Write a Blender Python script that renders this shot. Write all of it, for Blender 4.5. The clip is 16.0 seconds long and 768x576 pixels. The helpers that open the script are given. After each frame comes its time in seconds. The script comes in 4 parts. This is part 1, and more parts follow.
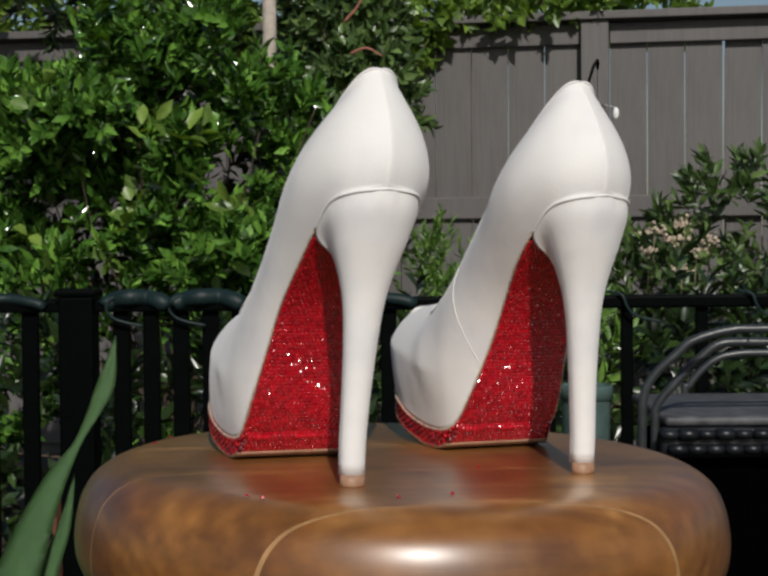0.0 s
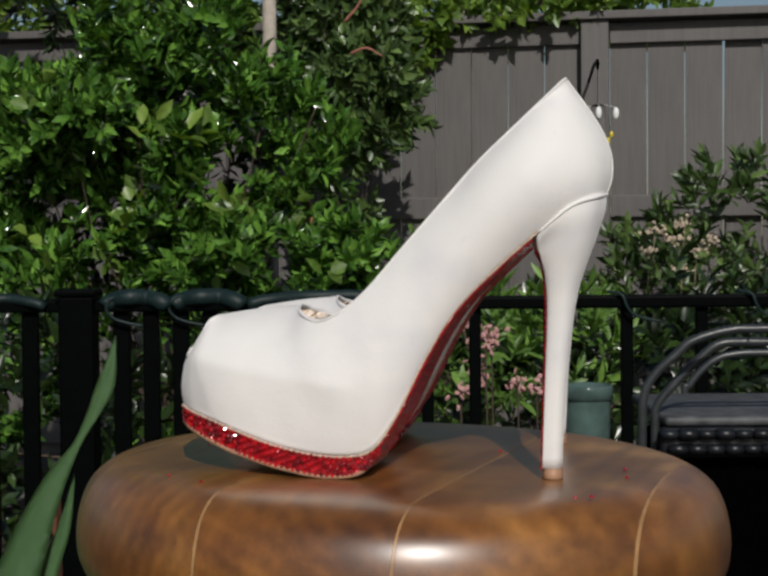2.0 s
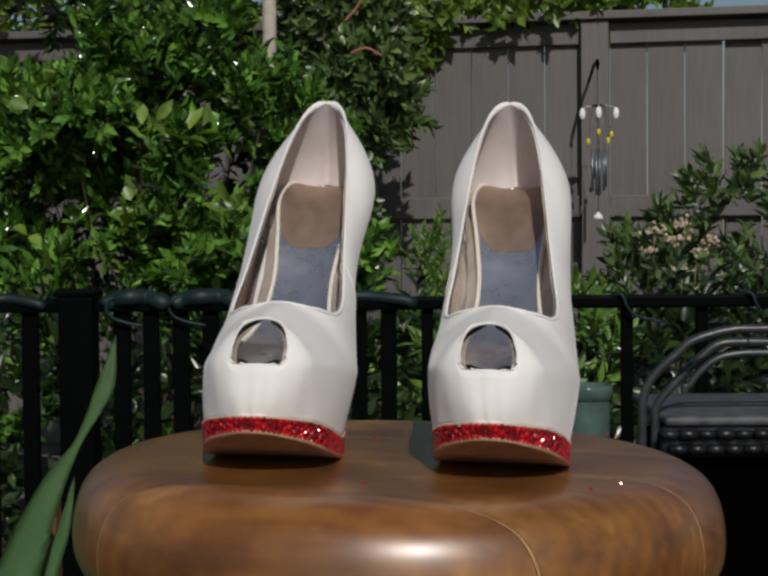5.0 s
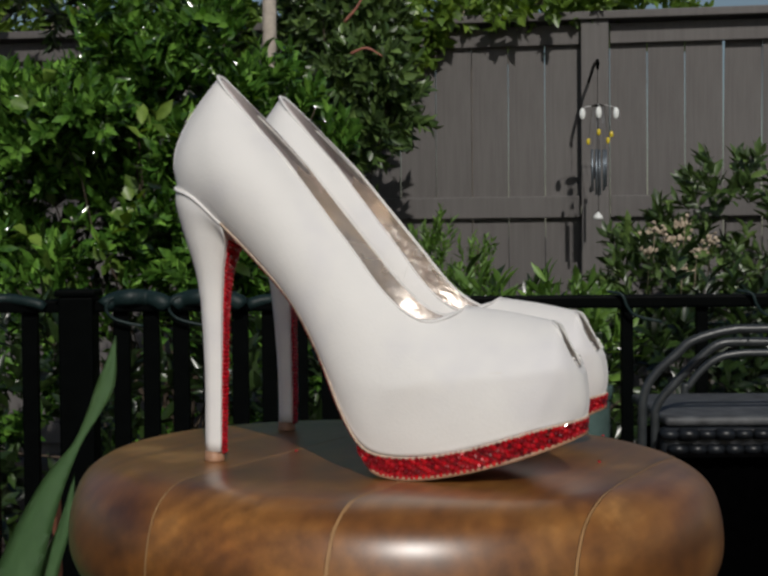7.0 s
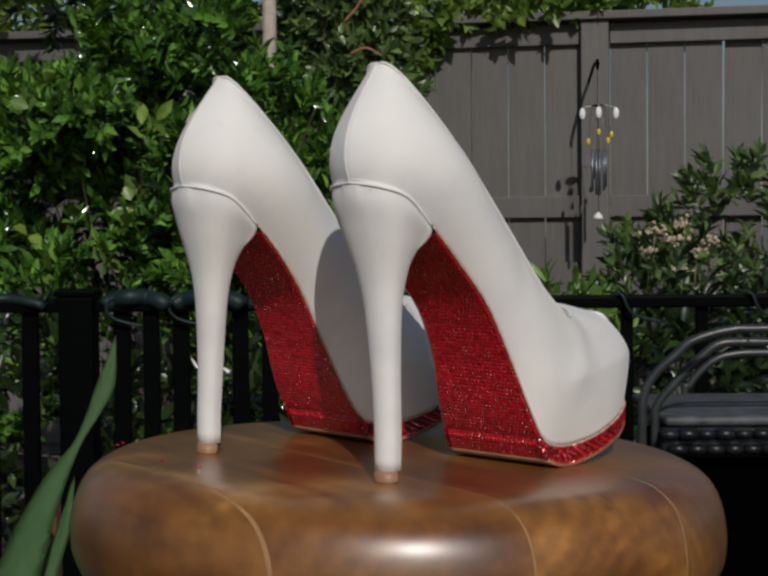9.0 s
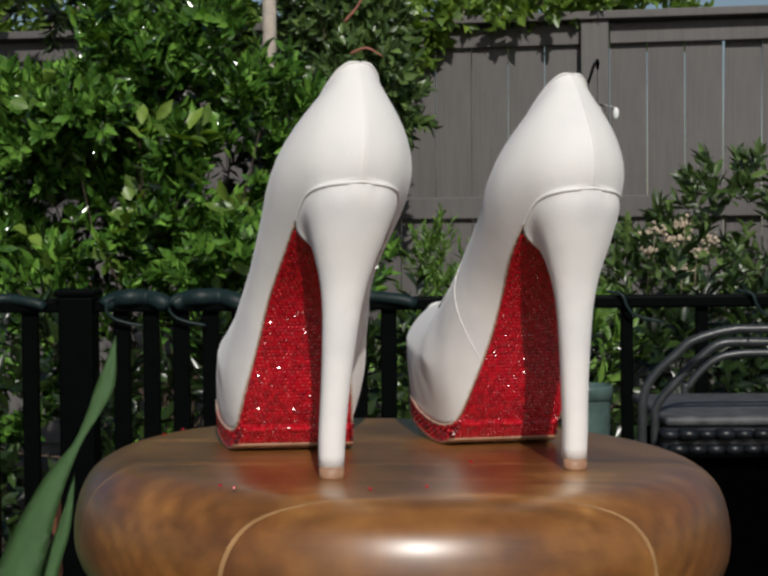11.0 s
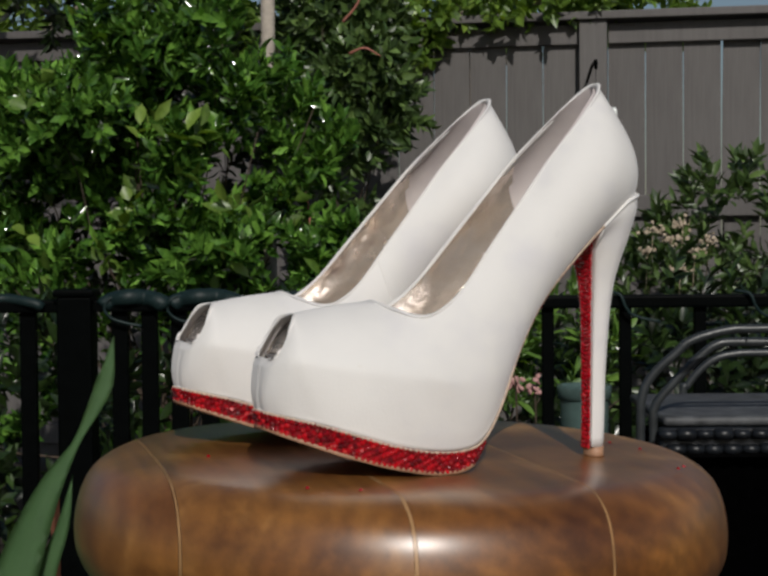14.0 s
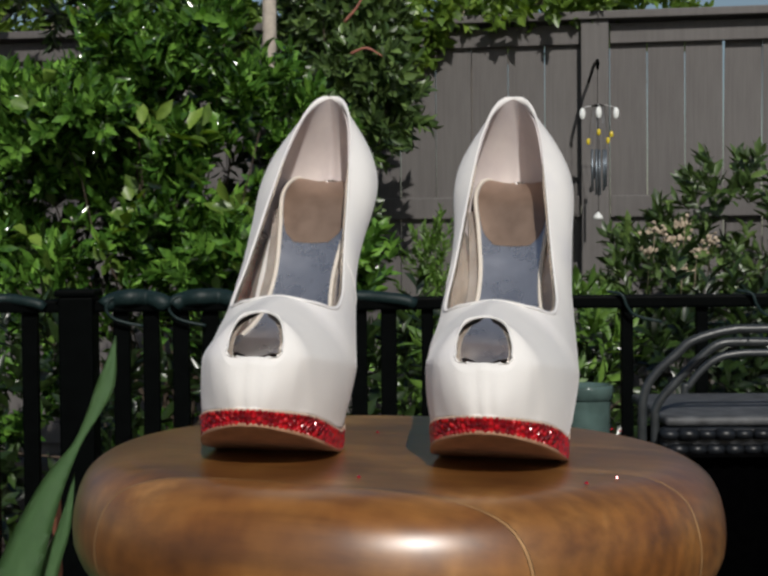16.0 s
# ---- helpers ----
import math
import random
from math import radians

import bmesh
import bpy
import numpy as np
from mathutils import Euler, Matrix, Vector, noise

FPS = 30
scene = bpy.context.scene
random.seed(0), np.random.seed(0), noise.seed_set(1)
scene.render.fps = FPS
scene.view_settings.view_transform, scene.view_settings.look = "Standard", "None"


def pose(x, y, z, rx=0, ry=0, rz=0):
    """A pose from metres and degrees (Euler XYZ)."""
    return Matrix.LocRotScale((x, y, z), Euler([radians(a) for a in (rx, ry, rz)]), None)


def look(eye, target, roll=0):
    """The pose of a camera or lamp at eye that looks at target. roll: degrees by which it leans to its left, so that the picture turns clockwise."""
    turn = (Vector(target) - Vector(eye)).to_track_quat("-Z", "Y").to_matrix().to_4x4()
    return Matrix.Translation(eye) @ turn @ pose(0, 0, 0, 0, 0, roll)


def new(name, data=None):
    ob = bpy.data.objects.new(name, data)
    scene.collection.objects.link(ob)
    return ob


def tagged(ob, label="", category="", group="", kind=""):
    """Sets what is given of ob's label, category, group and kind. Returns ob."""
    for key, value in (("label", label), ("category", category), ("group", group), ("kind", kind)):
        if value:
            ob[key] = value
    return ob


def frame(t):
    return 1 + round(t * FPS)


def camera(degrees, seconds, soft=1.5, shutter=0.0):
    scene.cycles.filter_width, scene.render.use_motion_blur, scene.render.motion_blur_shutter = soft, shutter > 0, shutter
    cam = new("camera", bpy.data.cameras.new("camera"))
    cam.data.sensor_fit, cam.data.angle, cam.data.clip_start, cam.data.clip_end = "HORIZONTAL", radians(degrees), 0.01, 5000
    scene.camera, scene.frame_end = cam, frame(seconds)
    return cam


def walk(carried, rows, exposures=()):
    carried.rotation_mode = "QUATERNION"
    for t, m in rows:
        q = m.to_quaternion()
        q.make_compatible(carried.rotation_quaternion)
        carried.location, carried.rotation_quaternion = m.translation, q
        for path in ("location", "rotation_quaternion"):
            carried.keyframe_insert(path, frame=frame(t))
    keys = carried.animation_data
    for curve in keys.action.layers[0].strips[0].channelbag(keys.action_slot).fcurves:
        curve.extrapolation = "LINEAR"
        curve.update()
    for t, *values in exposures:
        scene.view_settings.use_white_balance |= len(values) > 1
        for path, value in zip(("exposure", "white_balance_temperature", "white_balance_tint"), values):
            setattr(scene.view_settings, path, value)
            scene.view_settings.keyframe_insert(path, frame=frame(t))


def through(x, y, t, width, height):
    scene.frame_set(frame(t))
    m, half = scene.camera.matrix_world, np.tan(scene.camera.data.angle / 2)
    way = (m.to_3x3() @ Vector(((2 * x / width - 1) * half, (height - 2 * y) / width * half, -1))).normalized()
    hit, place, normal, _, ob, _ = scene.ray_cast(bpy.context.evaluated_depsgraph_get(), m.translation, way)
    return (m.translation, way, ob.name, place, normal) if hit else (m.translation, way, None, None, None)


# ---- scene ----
EYE = Vector((0.0, -0.80, 0.917))


def aim(yaw, pitch):
    return EYE + Vector((math.sin(yaw) * math.cos(pitch), math.cos(yaw) * math.cos(pitch), math.sin(pitch)))


cam = camera(28.95, 16.0, soft=2.9)
YAW, PITCH, LEAN = -0.0129, -0.0343, -0.52
walk(cam, [(t, look(EYE, aim(YAW + bump, PITCH), LEAN)) for t, bump in
           ((0.0, 0), (13.1, 0), (13.5, 0.0019), (14.0, 0.0011), (14.5, 0.0005), (15.0, 0), (16.0, 0))],
     exposures=[(0.0, -0.26), (1.5, -0.32), (2.5, -0.43), (3.5, -0.60), (4.2, -0.60), (6.3, -0.36), (6.8, -0.61), (7.2, -0.66), (9.0, -0.64), (11.3, -0.24), (12.5, -0.27), (14.5, -0.62), (15.2, -0.61), (16.0, -0.30)])

# ---- light ----
SUN = Vector((0.14, -1.0, 0.68)).normalized()
world = bpy.data.worlds.new("sky")
scene.world = world
world.use_nodes = True
wn = world.node_tree
sky = wn.nodes.new("ShaderNodeTexSky")
sky.sky_type, sky.sun_disc = "NISHITA", False
sky.sun_elevation, sky.sun_rotation = math.asin(SUN.z), math.atan2(SUN.x, SUN.y)
wn.links.new(sky.outputs[0], wn.nodes["Background"].inputs[0])
wn.nodes["Background"].inputs[1].default_value = 0.060
sun = new("sun", bpy.data.lights.new("sun", "SUN"))
sun.data.energy, sun.data.angle, sun.data.color = 3.65, radians(0.55), (1.0, 0.96, 0.90)
sun.matrix_world = look(SUN * 20, (0, 0, 0))


# ---- materials ----
class Mat:
    """A node material with a principled shader."""

    def __init__(self, name, color=(0.5, 0.5, 0.5), rough=0.5, metal=0.0, spec=0.5):
        self.m = bpy.data.materials.new(name)
        self.m.use_nodes = True
        self.t = self.m.node_tree
        self.b = self.t.nodes["Principled BSDF"]
        self.b.inputs["Base Color"].default_value = (*color, 1)
        self.b.inputs["Roughness"].default_value = rough
        self.b.inputs["Metallic"].default_value = metal
        self.b.inputs["Specular IOR Level"].default_value = spec
        self.co = self.t.nodes.new("ShaderNodeTexCoord").outputs["Object"]

    def node(self, kind, **values):
        n = self.t.nodes.new("ShaderNode" + kind)
        for k, v in values.items():
            n.inputs[k.replace("_", " ")].default_value = v
        return n

    def link(self, a, b):
        self.t.links.new(a, b)

    def scaled(self, sx, sy, sz):
        n = self.node("Mapping")
        n.inputs["Scale"].default_value = (sx, sy, sz)
        self.link(self.co, n.inputs[0])
        return n.outputs[0]

    def noise(self, scale, detail=4.0, rough=0.55, co=None):
        n = self.node("TexNoise", Scale=scale, Detail=detail, Roughness=rough)
        self.link(co or self.co, n.inputs["Vector"])
        return n.outputs["Fac"]

    def ramp(self, fac, stops):
        n = self.t.nodes.new("ShaderNodeValToRGB")
        e = n.color_ramp.elements
        while len(e) < len(stops):
            e.new(0.5)
        for el, (p, c) in zip(e, stops):
            el.position, el.color = p, (*c, 1)
        self.link(fac, n.inputs[0])
        return n.outputs[0]

    def mix(self, fac, a, b, mode="MIX"):
        n = self.t.nodes.new("ShaderNodeMix")
        n.data_type, n.blend_type = "RGBA", mode
        for s, v in ((n.inputs[0], fac), (n.inputs[6], a), (n.inputs[7], b)):
            if isinstance(v, (int, float)):
                s.default_value = v
            elif isinstance(v, tuple):
                s.default_value = (*v, 1)
            else:
                self.link(v, s)
        return n.outputs[2]

    def color(self, c):
        self.link(c, self.b.inputs["Base Color"])

    def rough(self, fac, lo, hi):
        n = self.t.nodes.new("ShaderNodeMapRange")
        n.inputs[3].default_value, n.inputs[4].default_value = lo, hi
        self.link(fac, n.inputs[0])
        self.link(n.outputs[0], self.b.inputs["Roughness"])

    def bump(self, h, strength=0.3, dist=0.001):
        n = self.node("Bump", Strength=strength, Distance=dist)
        self.link(h, n.inputs["Height"])
        self.link(n.outputs[0], self.b.inputs["Normal"])

    def island(self):
        return self.t.nodes.new("ShaderNodeNewGeometry").outputs["Random Per Island"]

    def own(self):
        return self.t.nodes.new("ShaderNodeObjectInfo").outputs["Random"]


def leather_white():
    a = Mat("white_satin_leather", (0.80, 0.77, 0.73), 0.55, 0.0, 0.35)
    big, fine = a.noise(22, 3), a.noise(900, 2)
    c = a.ramp(big, ((0.32, (0.74, 0.72, 0.72)), (0.5, (0.81, 0.788, 0.76)), (0.7, (0.84, 0.817, 0.785))))
    spots = a.ramp(a.noise(55, 5, 0.7), ((0.66, (0, 0, 0)), (0.78, (1, 1, 1))))
    a.color(a.mix(a.mix(0.25, (0, 0, 0), spots), c, (0.52, 0.50, 0.47)))
    a.rough(big, 0.58, 0.74)
    a.bump(a.mix(0.5, a.mix(0.5, fine, big), a.noise(70, 5, 0.6)), 0.32, 0.0013)
    a.b.inputs["Sheen Weight"].default_value = 0.25
    a.b.inputs["Sheen Roughness"].default_value = 0.45
    return a.m


def lining_pale():
    a = Mat("pale_fabric_lining", (0.62, 0.56, 0.55), 0.7)
    a.color(a.ramp(a.noise(40, 3), ((0.3, (0.55, 0.49, 0.49)), (0.7, (0.66, 0.60, 0.58)))))
    a.bump(a.noise(1500, 2), 0.15, 0.0004)
    return a.m


def lining_metal(name, rough, c0, c1, metal, crumple=0.8):
    a = Mat(name, c0, rough, metal)
    n = a.noise(60, 4, co=a.scaled(0.5, 1, 1))
    a.color(a.ramp(n, ((0.3, c0), (0.7, c1))))
    a.rough(n, rough * 0.8, rough * 1.5)
    a.bump(a.mix(0.75, a.noise(130, 4), a.noise(30, 3, 0.5, a.scaled(0.6, 1.6, 1.0))), crumple, 0.0055)
    return a.m


def gem_red(name, low, mid, high, metal):
    a = Mat(name, mid, 0.12, metal, 1.0)
    a.color(a.ramp(a.island(), ((0.0, low), (0.45, mid), (1.0, high))))
    a.b.inputs["Coat Weight"].default_value = 2.0 * metal
    a.b.inputs["Coat Roughness"].default_value = 0.16 - 0.4 * metal
    a.b.inputs["IOR"].default_value = 1.5
    return a.m


def plain(name, color, rough, metal=0.0, grain=60, depth=0.25, shift=0.25, spec=0.5):
    a = Mat(name, color, rough, metal, spec)
    n = a.noise(grain, 5)
    lo, hi = tuple(c * (1 - shift) for c in color), tuple(min(1, c * (1 + shift)) for c in color)
    a.color(a.ramp(n, ((0.3, lo), (0.7, hi))))
    a.rough(n, max(0.03, rough - 0.08), min(1, rough + 0.1))
    a.bump(n, depth, 0.002)
    return a.m


def stool_wood():
    """Growth rings round a pith that lies elsewhere for each board; the boards run along y."""
    a = Mat("varnished_hardwood", (0.25, 0.11, 0.04), 0.2)
    rnd = a.t.nodes.new("ShaderNodeTexWhiteNoise")
    rnd.noise_dimensions = "1D"
    a.link(a.own(), rnd.inputs["W"])
    off = a.t.nodes.new("ShaderNodeVectorMath")
    off.operation = "MULTIPLY_ADD"
    off.inputs[1].default_value = (0.16, 0.9, 0.10)
    off.inputs[2].default_value = (-0.08, 0.0, 0.015)
    a.link(rnd.outputs["Color"], off.inputs[0])
    warp = a.t.nodes.new("ShaderNodeTexNoise")
    warp.inputs["Scale"].default_value, warp.inputs["Detail"].default_value = 11.0, 3.0
    a.link(a.scaled(1.0, 0.35, 1.0), warp.inputs["Vector"])
    bend = a.t.nodes.new("ShaderNodeVectorMath")
    bend.operation = "MULTIPLY_ADD"
    bend.inputs[1].default_value = (0.030, 0.0, 0.030)
    a.link(warp.outputs["Color"], bend.inputs[0])
    a.link(a.co, bend.inputs[2])
    place = a.t.nodes.new("ShaderNodeVectorMath")
    a.link(bend.outputs[0], place.inputs[0])
    a.link(off.outputs[0], place.inputs[1])
    rings = a.t.nodes.new("ShaderNodeTexWave")
    rings.wave_type, rings.rings_direction = "RINGS", "Y"
    for key, value in (("Scale", 34.0), ("Distortion", 1.6), ("Detail", 3.0), ("Detail Scale", 3.0), ("Detail Roughness", 0.6)):
        rings.inputs[key].default_value = value
    a.link(place.outputs[0], rings.inputs["Vector"])
    fibre = a.noise(60, 6, 0.65, a.scaled(1.0, 0.06, 1.0))
    cloud = a.noise(14, 4, 0.6, place.outputs[0])
    c = a.ramp(cloud, ((0.28, (0.080, 0.028, 0.007)), (0.46, (0.175, 0.068, 0.014)), (0.60, (0.255, 0.112, 0.026)), (0.74, (0.45, 0.235, 0.075))))
    c = a.mix(0.15, c, a.mix(1.0, c, a.ramp(rings.outputs["Fac"], ((0.1, (0.42, 0.36, 0.30)), (0.55, (1.0, 0.98, 0.95)), (0.95, (1.55, 1.55, 1.5)))), "MULTIPLY"))
    c = a.mix(0.8, c, a.ramp(fibre, ((0.32, (0.62, 0.58, 0.54)), (0.5, (1.0, 1.0, 1.0)), (0.7, (1.28, 1.28, 1.25)))), "MULTIPLY")
    c = a.mix(0.75, c, a.ramp(a.own(), ((0.0, (0.62, 0.56, 0.50)), (0.5, (1.0, 0.96, 0.92)), (1.0, (1.35, 1.30, 1.2)))), "MULTIPLY")
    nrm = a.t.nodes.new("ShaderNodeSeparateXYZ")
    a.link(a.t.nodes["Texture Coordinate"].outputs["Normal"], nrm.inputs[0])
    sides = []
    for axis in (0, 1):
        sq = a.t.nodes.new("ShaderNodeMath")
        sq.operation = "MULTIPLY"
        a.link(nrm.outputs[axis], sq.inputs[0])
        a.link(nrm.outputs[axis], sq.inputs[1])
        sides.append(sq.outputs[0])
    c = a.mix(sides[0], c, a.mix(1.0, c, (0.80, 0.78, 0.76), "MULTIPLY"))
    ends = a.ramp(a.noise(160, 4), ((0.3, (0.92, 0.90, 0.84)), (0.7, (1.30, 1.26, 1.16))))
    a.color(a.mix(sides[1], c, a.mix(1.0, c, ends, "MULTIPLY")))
    a.rough(a.noise(30, 4), 0.30, 0.46)
    a.bump(fibre, 0.05, 0.001)
    a.b.inputs["Coat Weight"].default_value = 0.8
    a.b.inputs["Coat IOR"].default_value = 1.5
    a.b.inputs["Coat Roughness"].default_value = 0.31
    return a.m


def leaf_mat(name, dark, mid, light, rough=0.32, through=0.25):
    a = Mat(name, mid, rough, 0.0, 0.8)
    c = a.ramp(a.island(), ((0.0, dark), (0.55, mid), (0.9, light), (1.0, tuple(min(1, x * 1.5) for x in light))))
    c = a.mix(0.35, c, a.ramp(a.noise(60, 3), ((0.3, dark), (0.7, light))))
    a.color(c)
    tr = a.t.nodes.new("ShaderNodeBsdfTranslucent")
    a.link(a.mix(1.0, c, (1.6, 1.5, 0.5), "MULTIPLY"), tr.inputs[0])
    mx = a.t.nodes.new("ShaderNodeMixShader")
    mx.inputs[0].default_value = through
    a.link(a.b.outputs[0], mx.inputs[1])
    a.link(tr.outputs[0], mx.inputs[2])
    a.link(mx.outputs[0], a.t.nodes["Material Output"].inputs[0])
    return a.m


def board_paint():
    a = Mat("weathered_brown_grey_paint", (0.13, 0.11, 0.105), 0.6)
    streak = a.noise(9, 6, 0.6, a.scaled(6, 6, 0.35))
    c = a.ramp(streak, ((0.3, (0.100, 0.091, 0.087)), (0.7, (0.145, 0.135, 0.130))))
    c = a.mix(0.6, c, a.ramp(a.own(), ((0.0, (0.60, 0.58, 0.59)), (1.0, (0.86, 0.86, 0.86)))), "MULTIPLY")
    a.color(a.mix(0.3, c, a.ramp(a.noise(3, 5), ((0.35, (0.088, 0.081, 0.078)), (0.65, (0.155, 0.146, 0.141))))))
    a.bump(streak, 0.3, 0.002)
    return a.m


WHITE, PALE = leather_white(), lining_pale()
CHAMPAGNE = lining_metal("champagne_metallic_lining", 0.22, (0.72, 0.62, 0.53), (0.90, 0.83, 0.75), 0.72)
SILVER = lining_metal("silver_metallic_insole", 0.24, (0.60, 0.61, 0.64), (0.74, 0.75, 0.79), 0.9, 0.12)
GEM = gem_red("red_crystal", (0.10, 0.0, 0.003), (0.34, 0.001, 0.008), (0.60, 0.005, 0.012), 0.16)
GEMFINE = gem_red("fine_red_crystal", (0.30, 0.001, 0.008), (0.44, 0.002, 0.012), (0.58, 0.004, 0.016), 0.04)
RED = plain("red_glue_base", (0.22, 0.002, 0.007), 0.35, grain=300)
REDARCH = plain("red_glitter_base", (0.42, 0.003, 0.012), 0.4, grain=300)
TAN = plain("tan_sole_leather", (0.36, 0.20, 0.12), 0.5, grain=120)
WOOD = stool_wood()
TRIM = plain("beige_trim", (0.55, 0.42, 0.32), 0.45, grain=400)
STRIP = plain("pale_wood_strip", (0.36, 0.20, 0.085), 0.32, grain=70, depth=0.05)
BOARD = board_paint()
BLACK = plain("black_painted_metal", (0.0010, 0.0015, 0.0015), 0.5, grain=40, spec=0.03)
# near-black, no gloss: the darkness under the chair put into a colour
SEATSHADE = plain("under_seat_shade", (0.0008, 0.0008, 0.0009), 0.9, grain=90, spec=0.0)
BRONZE = lining_metal("bronze_heel_pad", 0.36, (0.33, 0.23, 0.17), (0.46, 0.33, 0.25), 0.7, 0.10)
CREAM = plain("cream_edge_fabric", (0.72, 0.66, 0.58), 0.6, grain=300, depth=0.1, shift=0.06)
CHAIRMETAL = plain("dark_grey_powder_coat", (0.030, 0.034, 0.036), 0.34, grain=50, spec=0.5)
SOIL = plain("dark_garden_soil", (0.04, 0.03, 0.022), 0.9, grain=12, depth=0.8, shift=0.4)
BARK = plain("grey_bark", (0.20, 0.165, 0.13), 0.85, grain=30, depth=0.7, shift=0.35)
POLE = plain("pale_weathered_wood", (0.42, 0.37, 0.31), 0.8, grain=30, depth=0.5, shift=0.25)
TWIG = plain("brown_twig", (0.06, 0.042, 0.028), 0.8, grain=40, depth=0.5)
REDTWIG = plain("reddish_twig", (0.34, 0.13, 0.09), 0.7, grain=40, depth=0.3)
LEAF = leaf_mat("glossy_shrub_leaf", (0.007, 0.026, 0.005), (0.040, 0.125, 0.018), (0.19, 0.38, 0.060), 0.15, 0.14)
LEAFDULL = leaf_mat("dull_shrub_leaf", (0.012, 0.030, 0.008), (0.048, 0.100, 0.020), (0.14, 0.22, 0.06), 0.40, 0.15)
# leaf green taken nearly to black: shade among the plants, put into the colour
LEAFSHADE = leaf_mat("shaded_leaf", (0.003, 0.008, 0.002), (0.008, 0.019, 0.004), (0.034, 0.065, 0.014), 0.3, 0.05)
LEAFVINE = leaf_mat("bright_vine_leaf", (0.05, 0.10, 0.015), (0.13, 0.25, 0.035), (0.24, 0.36, 0.06), 0.4, 0.35)
LEAFFERN = leaf_mat("soft_green_leaf", (0.05, 0.11, 0.018), (0.11, 0.23, 0.035), (0.19, 0.34, 0.06), 0.5, 0.3)
BLADE = leaf_mat("iris_blade", (0.10, 0.21, 0.085), (0.135, 0.27, 0.11), (0.17, 0.32, 0.14), 0.5, 0.1)
PETAL = plain("dusty_pink_petal", (0.46, 0.25, 0.23), 0.6, shift=0.2)
DRY = plain("faded_cream_flower", (0.42, 0.34, 0.25), 0.75, grain=80, shift=0.3)
TERRA = plain("terracotta", (0.42, 0.15, 0.075), 0.8, grain=35)
TEAL = plain("pale_green_glaze", (0.075, 0.12, 0.11), 0.2, grain=20)
CABLE = plain("dark_green_cable", (0.008, 0.020, 0.020), 0.5, grain=200, spec=0.3)
ORANGE = plain("orange_plastic", (0.70, 0.16, 0.04), 0.4, grain=90)


# ---- building blocks ----
def smooth(bm, on=True):
    for f in bm.faces:
        f.smooth = on
    return bm


def part(name, bm, material, parent=None, label=""):
    me = bpy.data.meshes.new(name)
    bm.to_mesh(me)
    bm.free()
    for m in material if isinstance(material, (list, tuple)) else [material]:
        me.materials.append(m)
    ob = new(name, me)
    ob.parent = parent
    if label:
        ob["label"] = label
    return ob


def raw(name, verts, faces, material, parent=None, flat=False):
    me = bpy.data.meshes.new(name)
    me.from_pydata(verts, [], faces)
    me.materials.append(material)
    if not flat:
        me.polygons.foreach_set("use_smooth", [True] * len(me.polygons))
    me.update()
    ob = new(name, me)
    ob.parent = parent
    return ob


def thing(name, label, category, m=None, group="", kind=""):
    ob = new(name)
    if m is not None:
        ob.matrix_basis = m
    return tagged(ob, label, category, group, kind)


def box(bm, x0, x1, y0, y1, z0, z1, bevel=0.0):
    r = bmesh.ops.create_cube(bm, size=1.0, matrix=Matrix.Translation(((x0 + x1) / 2, (y0 + y1) / 2, (z0 + z1) / 2)) @ Matrix.Diagonal((x1 - x0, y1 - y0, z1 - z0, 1)))
    if bevel:
        es = list({e for v in r["verts"] for e in v.link_edges})
        bmesh.ops.bevel(bm, geom=es, offset=bevel, segments=2, affect="EDGES", profile=0.6)
    return bm


def tube(bm, pts, radius, sides=8, taper=None):
    """A round bar along a line of points."""
    pts = [Vector(p) for p in pts]
    rings = []
    for i, p in enumerate(pts):
        d = (pts[min(i + 1, len(pts) - 1)] - pts[max(i - 1, 0)]).normalized()
        a = d.orthogonal().normalized() if i == 0 else (a - d * a.dot(d)).normalized()
        b = d.cross(a)
        r = radius if taper is None else radius + (taper - radius) * i / (len(pts) - 1)
        rings.append([bm.verts.new(p + (a * math.cos(k) + b * math.sin(k)) * r) for k in np.linspace(0, 2 * math.pi, sides, endpoint=False)])
    for q, s in zip(rings, rings[1:]):
        for k in range(sides):
            bm.faces.new((q[k], q[(k + 1) % sides], s[(k + 1) % sides], s[k]))
    bm.faces.new(rings[0][::-1])
    bm.faces.new(rings[-1])
    return bm


def spline(keys, n, square=False):
    """n + 1 points of a Catmull-Rom curve through the keys. square: both ends meet the mirror plane y = 0 at right angles."""
    k = np.array(keys, float)
    k = np.vstack([k[1] * (1, -1, 1), k, k[-2] * (1, -1, 1)]) if square else np.vstack([2 * k[0] - k[1], k, 2 * k[-1] - k[-2]])
    out = []
    for s in np.linspace(0, len(k) - 3, n + 1):
        i = min(int(s), len(k) - 4)
        t = s - i
        a, b, c, d = k[i:i + 4]
        out.append(0.5 * (2 * b + (c - a) * t + (2 * a - 5 * b + 4 * c - d) * t * t + (3 * b - a - 3 * c + d) * t ** 3))
    return np.array(out)


